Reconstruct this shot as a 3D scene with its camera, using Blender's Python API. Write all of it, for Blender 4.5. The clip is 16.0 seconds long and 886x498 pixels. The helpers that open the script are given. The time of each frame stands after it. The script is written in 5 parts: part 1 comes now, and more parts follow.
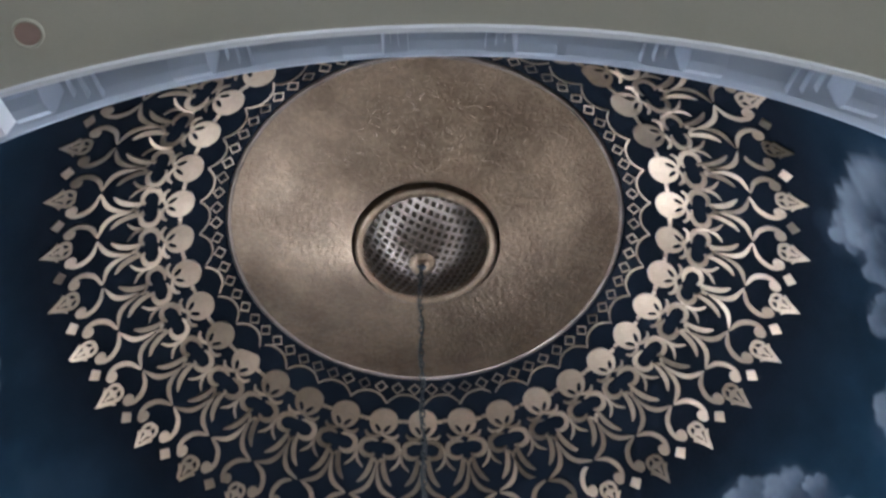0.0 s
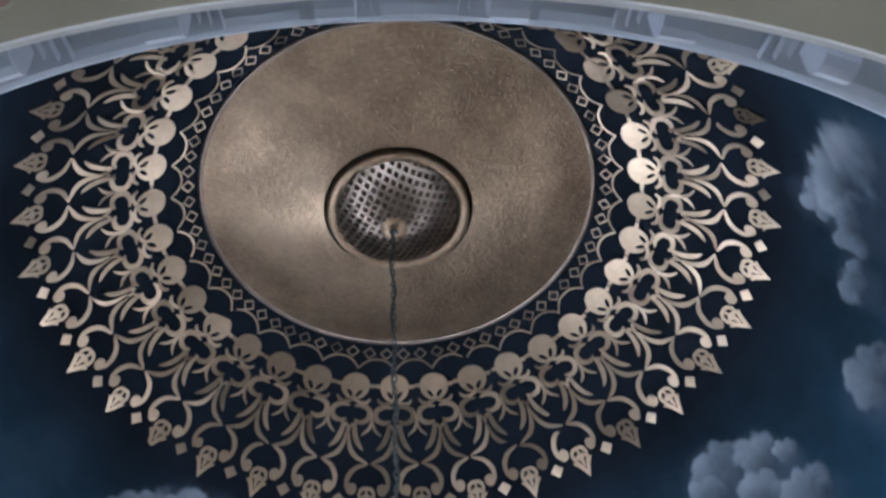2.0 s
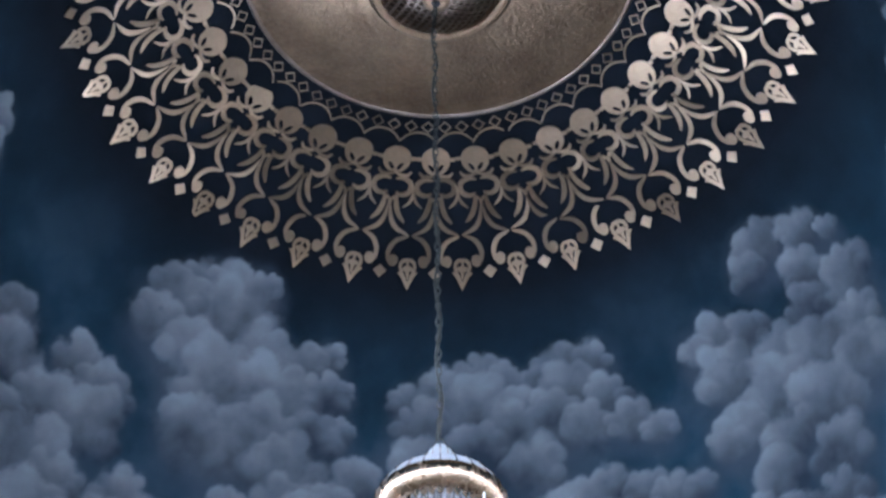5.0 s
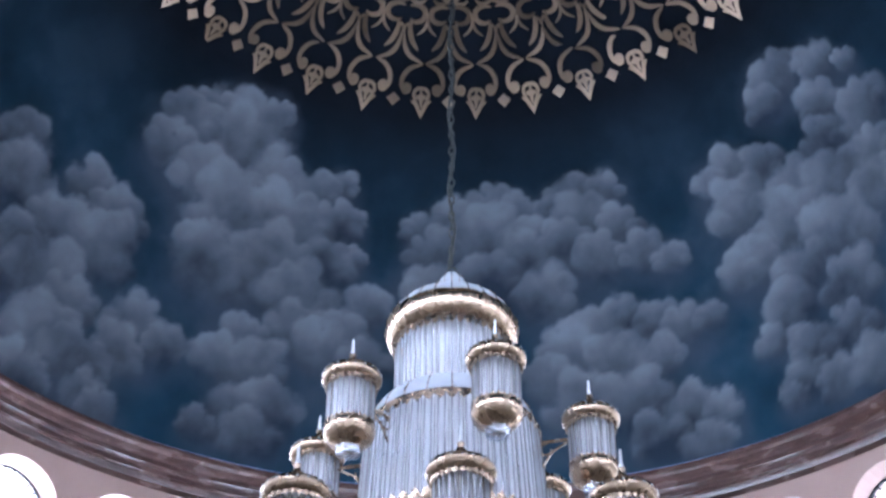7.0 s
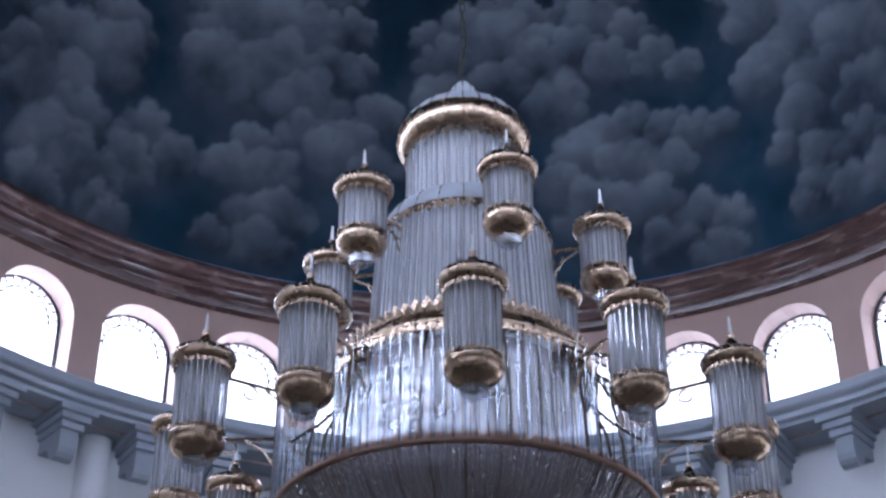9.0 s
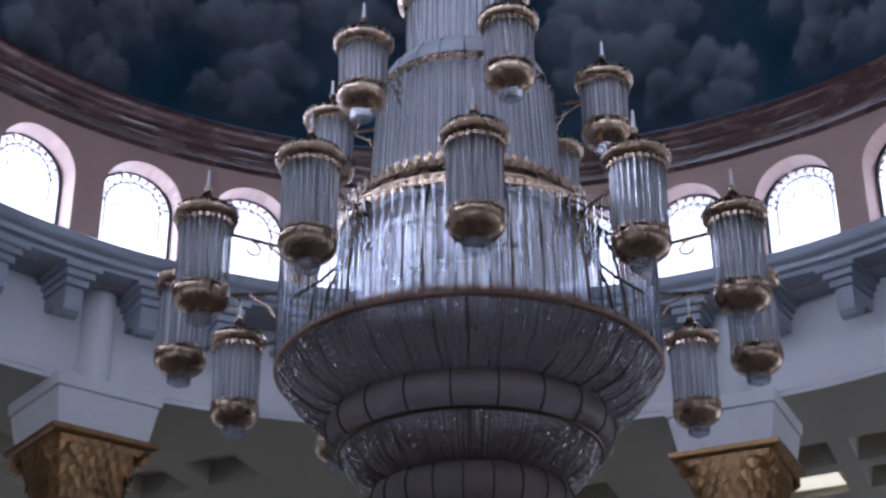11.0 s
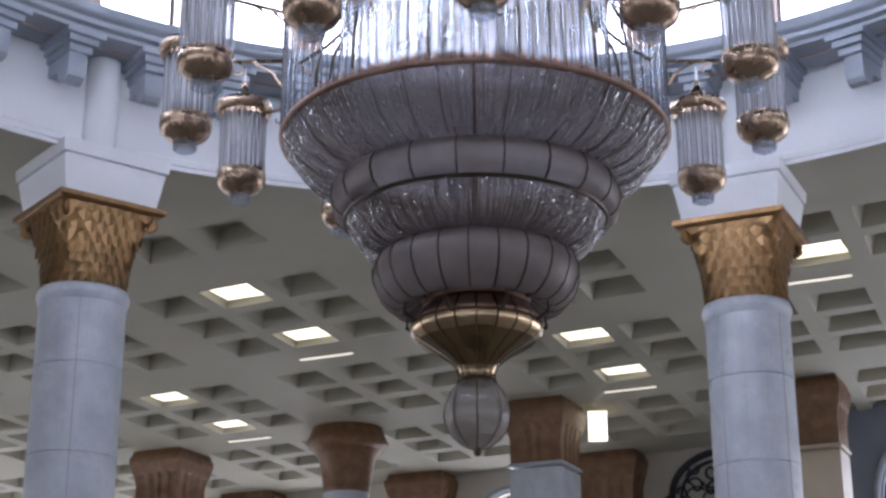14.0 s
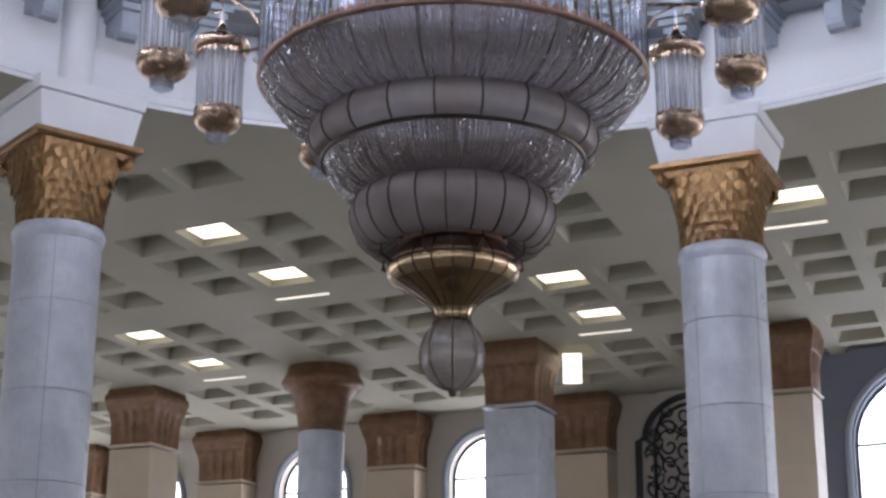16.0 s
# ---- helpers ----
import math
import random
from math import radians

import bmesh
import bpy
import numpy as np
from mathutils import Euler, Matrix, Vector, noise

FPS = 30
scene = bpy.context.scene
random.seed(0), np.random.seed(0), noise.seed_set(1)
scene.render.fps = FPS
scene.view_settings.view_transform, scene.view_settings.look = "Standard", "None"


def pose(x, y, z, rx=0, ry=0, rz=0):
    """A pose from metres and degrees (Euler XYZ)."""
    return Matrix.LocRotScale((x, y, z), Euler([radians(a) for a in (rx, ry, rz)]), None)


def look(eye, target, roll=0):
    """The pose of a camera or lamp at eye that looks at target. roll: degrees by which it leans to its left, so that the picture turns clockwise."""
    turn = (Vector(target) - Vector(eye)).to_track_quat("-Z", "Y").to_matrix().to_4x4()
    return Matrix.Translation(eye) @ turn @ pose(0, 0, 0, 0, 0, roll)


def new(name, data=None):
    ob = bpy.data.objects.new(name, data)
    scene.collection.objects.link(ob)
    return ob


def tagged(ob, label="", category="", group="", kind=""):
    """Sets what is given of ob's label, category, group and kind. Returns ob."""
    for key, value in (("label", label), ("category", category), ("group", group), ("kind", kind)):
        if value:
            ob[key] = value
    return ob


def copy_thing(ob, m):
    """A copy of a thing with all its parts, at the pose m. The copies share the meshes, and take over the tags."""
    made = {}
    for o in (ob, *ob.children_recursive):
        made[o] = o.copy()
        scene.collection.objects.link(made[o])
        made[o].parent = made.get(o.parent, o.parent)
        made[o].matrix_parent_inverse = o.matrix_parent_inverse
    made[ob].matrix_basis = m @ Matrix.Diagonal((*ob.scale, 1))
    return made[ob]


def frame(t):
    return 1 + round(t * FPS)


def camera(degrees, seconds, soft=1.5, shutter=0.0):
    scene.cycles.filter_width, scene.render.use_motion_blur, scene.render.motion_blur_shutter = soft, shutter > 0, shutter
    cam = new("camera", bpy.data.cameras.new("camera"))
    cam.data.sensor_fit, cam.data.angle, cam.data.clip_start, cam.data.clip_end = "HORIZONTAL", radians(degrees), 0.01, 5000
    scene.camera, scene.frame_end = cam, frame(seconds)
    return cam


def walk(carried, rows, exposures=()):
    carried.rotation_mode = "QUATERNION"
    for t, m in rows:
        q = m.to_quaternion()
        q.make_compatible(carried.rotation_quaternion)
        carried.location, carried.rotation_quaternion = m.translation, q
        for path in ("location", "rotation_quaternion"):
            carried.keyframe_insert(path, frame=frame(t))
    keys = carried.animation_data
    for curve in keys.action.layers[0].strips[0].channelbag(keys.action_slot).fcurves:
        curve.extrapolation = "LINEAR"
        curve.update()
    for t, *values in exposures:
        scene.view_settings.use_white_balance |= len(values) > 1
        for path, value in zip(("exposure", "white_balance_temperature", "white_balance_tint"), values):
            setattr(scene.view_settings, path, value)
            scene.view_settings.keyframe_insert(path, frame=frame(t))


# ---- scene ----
LENS = 30.47
EYE = (0.0, -14.0, 1.6)
cam = camera(LENS, 16.0, soft=2.8)
# seconds, yaw, pitch, roll in degrees: the camera stands and tilts down from the dome
TURNS = [
    (0.0, -1.425, 54.392, 2.349),
    (0.5, -3.158, 54.816, 3.888),
    (1.0, -3.352, 54.464, 4.111),
    (1.5, -3.157, 53.967, 3.747),
    (2.0, -2.972, 53.114, 3.396),
    (2.5, -2.473, 51.767, 3.038),
    (3.0, -1.509, 50.631, 2.345),
    (3.5, -0.722, 49.107, 1.691),
    (4.0, -0.873, 47.853, 1.787),
    (6.5, 0.679, 40.551, -0.176),
    (7.0, 0.399, 39.186, -0.097),
    (7.5, 0.236, 38.523, -0.458),
    (8.0, 0.292, 36.966, -0.254),
    (8.5, 0.547, 34.771, -0.154),
    (9.0, 0.881, 32.496, -0.037),
    (9.2, 0.978, 31.649, 0.031),
    (11.3, 0.984, 26.456, 0.427),
    (11.5, 1.113, 25.725, 0.342),
    (12.0, 1.369, 24.025, 0.058),
    (12.5, 1.354, 22.372, 0.248),
    (13.0, 1.285, 21.402, 0.328),
    (13.5, 1.215, 20.318, 0.303),
    (14.0, 1.222, 19.198, 0.136),
    (14.5, 1.194, 18.386, -0.081),
    (15.0, 0.938, 17.690, -0.082),
    (15.5, 0.626, 17.326, -0.022),
    (16.0, 0.362, 17.134, -0.212),
]


def aim(yaw, pitch, roll):
    yaw, pitch = radians(yaw), radians(pitch)
    way = Vector((-math.sin(yaw) * math.cos(pitch), math.cos(yaw) * math.cos(pitch), math.sin(pitch)))
    return look(EYE, Vector(EYE) + way, -roll)


EXPOSURES = [(0.0, 0.84, 5950, 12), (2.0, 0.80, 5950, 12), (4.0, 0.86, 5850, 12), (6.3, 0.8, 5600, 16), (7.5, 0.5, 5600, 18), (8.0, 0.3, 5600, 18), (8.6, -0.25, 5600, 20), (9.2, -0.4, 5600, 21), (11.3, -0.95, 5700, 24), (12.0, -0.92, 5750, 24), (12.6, -0.42, 5850, 23), (13.4, 0.1, 5950, 21), (14.0, 0.25, 6050, 21), (16.0, 0.35, 6250, 21)]
walk(cam, [(t, aim(a, b, c)) for t, a, b, c in TURNS], EXPOSURES)

# ---- world and light ----
world = bpy.data.worlds.new("world")
scene.world = world
world.use_nodes = True
wn = world.node_tree
sky = wn.nodes.new("ShaderNodeTexSky")
sky.sky_type = "NISHITA"
sky.sun_disc = False
sky.sun_elevation, sky.sun_rotation = radians(50), radians(150)
wn.nodes["Background"].inputs["Strength"].default_value = 0.12
wn.links.new(sky.outputs[0], wn.nodes["Background"].inputs["Color"])

DOME_X = 0.1          # the dome's axis lies a little to the right of the chain
HALL = radians(23.7)  # the hall's grid is turned against the walk
AHEAD, ACROSS = radians(19.8), radians(27.8)  # the two ways of the hall's beams, not quite square
WINDOWS, WIN_PHASE = 32, -34.35
DRUM_LAMP, HALL_LAMP = 142.0, 18.0


def polar(angle, radius, z, cx=DOME_X):
    """A point round the dome's axis; angle in degrees from straight ahead, to the right."""
    a = radians(angle)
    return Vector((cx + radius * math.sin(a), radius * math.cos(a), z))


def hall(u, v, z):
    """A point in the hall's grid: u ahead, v to the right."""
    return Vector((u * math.sin(AHEAD) + v * math.cos(ACROSS), u * math.cos(AHEAD) - v * math.sin(ACROSS), z))


def area_lamp(name, place, target, sx, sy, power, colour):
    data = bpy.data.lights.get(name) or bpy.data.lights.new(name, "AREA")
    data.shape, data.size, data.size_y, data.energy, data.color = "RECTANGLE", sx, sy, power, colour
    ob = new(name, data)
    ob.matrix_world = look(place, target)
    return ob


for k in range(WINDOWS):
    a = WIN_PHASE + k * 360 / WINDOWS
    side = round(2 * math.cos(radians(a + 102)))     # the sky is brighter on the sunny side
    area_lamp("drum_daylight_%d" % (side + 2), polar(a, 9.62, 13.3), polar(a, 0, 12.6), 1.5, 2.3, DRUM_LAMP * (1 + 0.35 * side), (0.78, 0.89, 1.0))


# ---- materials ----
def material(name, colour, rough=0.6, metal=0.0, second=None, scale=3.0, fine=40.0, amount=0.5, bump=0.0, bump_scale=60.0, spec=0.5, rough_var=0.1, stretch=(1, 1, 1), per_piece=0.0, coat=0.0):
    m = bpy.data.materials.new(name)
    m.use_nodes = True
    nt = m.node_tree
    n, l = nt.nodes, nt.links
    b = n["Principled BSDF"]
    b.inputs["Metallic"].default_value = metal
    b.inputs["Specular IOR Level"].default_value = spec
    b.inputs["Coat Weight"].default_value = coat
    co = n.new("ShaderNodeTexCoord")
    mp = n.new("ShaderNodeMapping")
    mp.inputs["Scale"].default_value = stretch
    l.new(co.outputs["Object"], mp.inputs["Vector"])
    big, small = n.new("ShaderNodeTexNoise"), n.new("ShaderNodeTexNoise")
    for t, s, d in ((big, scale, 6), (small, fine, 4)):
        t.inputs["Scale"].default_value = s
        t.inputs["Detail"].default_value = d
        l.new(mp.outputs[0], t.inputs["Vector"])
    add = n.new("ShaderNodeMath")
    add.operation = "MULTIPLY_ADD"
    add.inputs[1].default_value = 0.35
    l.new(small.outputs["Fac"], add.inputs[0])
    l.new(big.outputs["Fac"], add.inputs[2])
    ramp = n.new("ShaderNodeMapRange")
    ramp.inputs["From Min"].default_value, ramp.inputs["From Max"].default_value = 0.45, 0.95
    ramp.inputs["To Max"].default_value = amount
    l.new(add.outputs[0], ramp.inputs["Value"])
    mix = n.new("ShaderNodeMix")
    mix.data_type = "RGBA"
    mix.inputs["A"].default_value = (*colour, 1)
    mix.inputs["B"].default_value = (*(second or [c * 0.7 for c in colour]), 1)
    l.new(ramp.outputs[0], mix.inputs["Factor"])
    out = mix.outputs["Result"]
    if per_piece:
        info = n.new("ShaderNodeObjectInfo")
        hsv = n.new("ShaderNodeHueSaturation")
        mr = n.new("ShaderNodeMapRange")
        mr.inputs["To Min"].default_value, mr.inputs["To Max"].default_value = 1 - per_piece, 1 + per_piece
        l.new(info.outputs["Random"], mr.inputs["Value"])
        l.new(mr.outputs[0], hsv.inputs["Value"])
        l.new(out, hsv.inputs["Color"])
        out = hsv.outputs["Color"]
    l.new(out, b.inputs["Base Color"])
    rr = n.new("ShaderNodeMapRange")
    rr.inputs["To Min"].default_value, rr.inputs["To Max"].default_value = max(0.02, rough - rough_var), min(1, rough + rough_var)
    l.new(big.outputs["Fac"], rr.inputs["Value"])
    l.new(rr.outputs[0], b.inputs["Roughness"])
    if bump:
        bt = n.new("ShaderNodeTexNoise")
        bt.inputs["Scale"].default_value, bt.inputs["Detail"].default_value = bump_scale, 5
        l.new(mp.outputs[0], bt.inputs["Vector"])
        bp = n.new("ShaderNodeBump")
        bp.inputs["Strength"].default_value, bp.inputs["Distance"].default_value = bump, 0.02
        l.new(bt.outputs["Fac"], bp.inputs["Height"])
        l.new(bp.outputs[0], b.inputs["Normal"])
    return m


def clear_glass(name, tint, gloss=0.3, body=0.15, rough=0.08, solid=(0.74, 0.79, 0.88), wave=0.0):
    """Thin crystal: mostly see-through, with gloss and a little body."""
    m = bpy.data.materials.new(name)
    m.use_nodes = True
    nt = m.node_tree
    n, l = nt.nodes, nt.links
    n.remove(n["Principled BSDF"])
    tr, gl, df = n.new("ShaderNodeBsdfTransparent"), n.new("ShaderNodeBsdfGlossy"), n.new("ShaderNodeBsdfTranslucent")
    d2 = n.new("ShaderNodeBsdfDiffuse")
    tr.inputs["Color"].default_value = (*tint, 1)
    gl.inputs["Roughness"].default_value = rough
    for s in (df, d2):
        s.inputs["Color"].default_value = (*solid, 1)
        co, nz, mx = n.new("ShaderNodeTexCoord"), n.new("ShaderNodeTexNoise"), n.new("ShaderNodeMix")
        nz.inputs["Scale"].default_value, nz.inputs["Detail"].default_value = 4.0, 4
        l.new(co.outputs["Object"], nz.inputs["Vector"])
        mx.data_type = "RGBA"
        mx.inputs["A"].default_value = (*[c * 0.66 for c in solid], 1)
        mx.inputs["B"].default_value = (*[min(1, c * 1.2) for c in solid], 1)
        l.new(nz.outputs["Fac"], mx.inputs["Factor"])
        l.new(mx.outputs["Result"], s.inputs["Color"])
    if wave:
        wz, bp = n.new("ShaderNodeTexNoise"), n.new("ShaderNodeBump")
        wz.inputs["Scale"].default_value = 1.0
        ws = n.new("ShaderNodeMapping")
        ws.inputs["Scale"].default_value = (2.2, 2.2, 11.0)
        l.new(co.outputs["Object"], ws.inputs["Vector"])
        bp.inputs["Strength"].default_value, bp.inputs["Distance"].default_value = wave, 0.05
        l.new(ws.outputs[0], wz.inputs["Vector"])
        l.new(wz.outputs["Fac"], bp.inputs["Height"])
        l.new(bp.outputs[0], gl.inputs["Normal"])
    both = n.new("ShaderNodeMixShader")
    l.new(df.outputs[0], both.inputs[1])
    l.new(d2.outputs[0], both.inputs[2])
    a, c = n.new("ShaderNodeMixShader"), n.new("ShaderNodeMixShader")
    a.inputs[0].default_value, c.inputs[0].default_value = body, gloss
    l.new(tr.outputs[0], a.inputs[1])
    l.new(both.outputs[0], a.inputs[2])
    l.new(a.outputs[0], c.inputs[1])
    l.new(gl.outputs[0], c.inputs[2])
    l.new(c.outputs[0], n["Material Output"].inputs["Surface"])
    return m


def glow(name, colour, strength):
    m = bpy.data.materials.new(name)
    m.use_nodes = True
    b = m.node_tree.nodes["Principled BSDF"]
    b.inputs["Base Color"].default_value = (0.8, 0.8, 0.75, 1)
    b.inputs["Emission Color"].default_value = (*colour, 1)
    b.inputs["Emission Strength"].default_value = strength
    return m


FARWALL = material("cream_plaster", (0.58, 0.54, 0.48), 0.75, second=(0.48, 0.44, 0.38), scale=0.7, bump=0.05)
WHITE = material("white_plaster", (0.74, 0.75, 0.77), 0.7, second=(0.62, 0.63, 0.66), scale=0.8, bump=0.05)
CEILING = material("ceiling_plaster", (0.47, 0.45, 0.365), 0.8, second=(0.385, 0.365, 0.29), scale=0.5, bump=0.04)
TAN = material("tan_plaster", (0.44, 0.305, 0.265), 0.7, second=(0.35, 0.24, 0.2), scale=1.2, bump=0.05)
LEDGE = material("blue_grey_paint", (0.345, 0.38, 0.435), 0.42, second=(0.27, 0.305, 0.36), scale=1.5, bump=0.05)
BROWN_MARBLE = material("brown_marble", (0.055, 0.03, 0.027), 0.26, second=(0.14, 0.082, 0.07), scale=2.0, fine=14, amount=0.9, stretch=(1, 1, 5), bump=0.03)
BRASS = material("brass", (0.5, 0.37, 0.27), 0.27, 1.0, second=(0.27, 0.19, 0.13), scale=9, amount=0.8, rough_var=0.08)
GILT = material("gilt_metal", (0.43, 0.32, 0.225), 0.36, 1.0, second=(0.18, 0.134, 0.092), scale=1.6, fine=30, amount=0.9, rough_var=0.12, bump=0.9, bump_scale=2.2, per_piece=0.42)
DEEP_BRASS = material("deep_brass", (0.26, 0.185, 0.095), 0.14, 1.0, second=(0.15, 0.1, 0.05), scale=7, amount=0.7, rough_var=0.06)
COPPER = material("copper_band", (0.4, 0.26, 0.2), 0.4, 1.0, second=(0.24, 0.15, 0.11), scale=9, amount=0.8, rough_var=0.08)
BRIGHT_BRASS = material("bright_brass", (0.62, 0.47, 0.3), 0.22, 1.0, second=(0.4, 0.27, 0.15), scale=7, amount=0.8, rough_var=0.08, per_piece=0.3)
# also used as plain darkness in the rose's throat and behind its grille
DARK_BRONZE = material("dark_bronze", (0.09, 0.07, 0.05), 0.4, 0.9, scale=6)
CRYSTAL = clear_glass("crystal_rod", (0.92, 0.94, 0.98), 0.16, 0.34, 0.14, (0.95, 0.94, 0.98))
CRYSTAL_DARK = clear_glass("crystal_bead", (0.66, 0.61, 0.62), 0.58, 0.4, 0.06, (0.52, 0.44, 0.41))
CLEAR = clear_glass("clear_rod", (0.86, 0.89, 0.95), 0.13, 0.14, 0.1, (0.82, 0.85, 0.9))
# brown tint that stands for the dark interior of the bead skirts
DIM_LINING = clear_glass("dim_lining", (0.45, 0.42, 0.45), 0.04, 0.55, 0.4, (0.24, 0.195, 0.18))
SILK = clear_glass("frosted_panel", (0.5, 0.5, 0.56), 0.06, 0.7, 0.4)
SMOKE = clear_glass("smoked_panel", (0.32, 0.29, 0.30), 0.06, 0.52, 0.35, (0.46, 0.39, 0.37))
PANEL = clear_glass("clear_panel", (0.86, 0.90, 0.97), 0.04, 0.08, 0.2, (0.8, 0.85, 0.92))
FROST = clear_glass("frosted_lining", (0.85, 0.89, 0.97), 0.05, 0.8, 0.3, (0.95, 0.94, 0.99))
WAVY = clear_glass("wavy_mirror_glass", (0.86, 0.88, 0.95), 0.24, 0.36, 0.16, (0.92, 0.91, 0.97), wave=0.14)
BULB_GLASS = clear_glass("bulb_glass", (0.62, 0.60, 0.58), 0.07, 0.32, 0.25, (0.5, 0.46, 0.43))
PANE = clear_glass("window_pane", (0.95, 0.97, 1.0), 0.04, 0.03, 0.1)
MARBLE = material("pale_marble", (0.58, 0.61, 0.66), 0.3, second=(0.38, 0.41, 0.47), scale=1.9, fine=9, amount=0.9, bump=0.02, per_piece=0.05)
JOINT = material("marble_joint", (0.36, 0.36, 0.38), 0.7)
GOLD_LEAF = material("gold_capital", (0.38, 0.225, 0.098), 0.34, 0.8, second=(0.2, 0.115, 0.05), scale=6, fine=35, amount=0.9, bump=0.15, per_piece=0.15)
WOOD = material("carved_brown_capital", (0.24, 0.128, 0.06), 0.42, 0.2, second=(0.12, 0.06, 0.03), scale=5, amount=0.9, bump=0.15)
CREAM = material("cream_stone", (0.54, 0.44, 0.32), 0.45, second=(0.42, 0.36, 0.29), scale=2, bump=0.04)
FLOOR = material("floor_marble", (0.5, 0.47, 0.43), 0.25, second=(0.38, 0.35, 0.31), scale=0.7)
IRON = material("black_iron", (0.02, 0.022, 0.03), 0.5)
CABLE = material("grey_chain", (0.06, 0.065, 0.06), 0.45, 0.6)
# the shade on the niche wall is put into this blue-grey
SHADED_WALL = material("shaded_wall_tone", (0.22, 0.24, 0.3), 0.7, scale=1)
COFFER_GLOW = glow("coffer_light", (1.0, 0.93, 0.66), 1.6)
SLOT_GLOW = glow("slot_light_glow", (1.0, 0.93, 0.70), 0.75)
SKYGLOW = glow("sky_backdrop", (0.9, 0.95, 1.0), 3.0)


# ---- mesh helpers ----
def mesh(name, verts, faces, mat, smooth=False):
    me = bpy.data.meshes.new(name)
    me.from_pydata([tuple(v) for v in verts], [], faces)
    for m in mat if isinstance(mat, (list, tuple)) else [mat]:
        me.materials.append(m)
    if smooth:
        me.polygons.foreach_set("use_smooth", [True] * len(me.polygons))
    me.update()
    return me


def part(name, me, parent, label="", m=None):
    ob = new(name, me)
    ob.parent = parent
    if m is not None:
        ob.matrix_basis = m
    return tagged(ob, label)


def thing(name, label, category, place=(0, 0, 0), kind="", group=""):
    ob = new(name)
    ob.location = place
    return tagged(ob, label, category, group, kind)


def join(*pieces):
    """Pieces of (verts, faces) as one."""
    V, F = [], []
    for v, f in pieces:
        k = len(V)
        V += list(v)
        F += [tuple(i + k for i in q) for q in f]
    return V, F


def lathe(profile, segs=48, a0=0.0, a1=360.0, cx=0.0):
    """Profile of (radius, z) turned round the axis."""
    closed = abs(a1 - a0 - 360) < 1e-6
    n = segs if closed else segs + 1
    V, F = [], []
    for i in range(n):
        a = a0 + (a1 - a0) * i / segs
        for r, z in profile:
            V.append(polar(a, r, z, cx))
    p = len(profile)
    for i in range(segs):
        j = (i + 1) % n
        for k in range(p - 1):
            F.append((i * p + k, j * p + k, j * p + k + 1, i * p + k + 1))
    return V, F


def tube(points, radius, sides=6, caps=True):
    """A tube along points; radius is one number or one for each point."""
    pts = [Vector(p) for p in points]
    rad = radius if isinstance(radius, (list, tuple)) else [radius] * len(pts)
    V, F = [], []
    ref = None
    for i, p in enumerate(pts):
        d = (pts[min(i + 1, len(pts) - 1)] - pts[max(i - 1, 0)]).normalized()
        if ref is None or abs(d.dot(ref)) > 0.98:
            ref = Vector((0, 0, 1)) if abs(d.z) < 0.9 else Vector((1, 0, 0))
        x = d.cross(ref).normalized()
        y = d.cross(x)
        for s in range(sides):
            a = 2 * math.pi * s / sides
            V.append(p + rad[i] * (math.cos(a) * x + math.sin(a) * y))
    for i in range(len(pts) - 1):
        for s in range(sides):
            t = (s + 1) % sides
            F.append((i * sides + s, i * sides + t, (i + 1) * sides + t, (i + 1) * sides + s))
    if caps:
        F.append(tuple(range(sides))[::-1])
        F.append(tuple(range((len(pts) - 1) * sides, len(pts) * sides)))
    return V, F


def box(x0, y0, z0, x1, y1, z1):
    V = [Vector(p) for p in ((x0, y0, z0), (x1, y0, z0), (x1, y1, z0), (x0, y1, z0), (x0, y0, z1), (x1, y0, z1), (x1, y1, z1), (x0, y1, z1))]
    return V, [(0, 3, 2, 1), (4, 5, 6, 7), (0, 1, 5, 4), (1, 2, 6, 5), (2, 3, 7, 6), (3, 0, 4, 7)]


def moved(piece, m):
    return [m @ Vector(v) for v in piece[0]], piece[1]


def turned(piece, angle, cx=DOME_X):
    """A piece made at angle 0 round the axis x = 0, turned round the dome's axis."""
    return moved(piece, Matrix.Translation((cx, 0, 0)) @ Matrix.Rotation(-radians(angle), 4, "Z"))


def about(angle, cx=0.0):
    return Matrix.Translation((cx, 0, 0)) @ Matrix.Rotation(-radians(angle), 4, "Z")


# ---- dome with its painted sky ----
DOME_R, DOME_Z = 8.49, 13.77


def dome_z(r):
    return DOME_Z + math.sqrt(max(0.0, DOME_R ** 2 - r * r))


# billows of the painted clouds: azimuth and elevation on the dome in degrees, radius in metres
CLOUD_WEST = [(-60.6, 30.1, 0.54), (-58.8, 25.8, 0.72), (-50.7, 30.4, 0.46), (-45.4, 28.9, 0.56), (-45.7, 24.9, 0.69), (-51.3, 23.4, 0.73), (-50.9, 18.3, 0.81), (-55.3, 20.5, 0.54), (-47.2, 18.2, 0.55), (-38.8, 19.3, 0.56), (-34.9, 18.2, 0.47), (-40.3, 15.4, 0.55), (-48.9, 13.5, 0.81), (-44.4, 13.1, 0.63), (-42.8, 9.9, 0.45), (-40.5, 9.0, 0.36), (-49.5, 9.4, 0.53)]
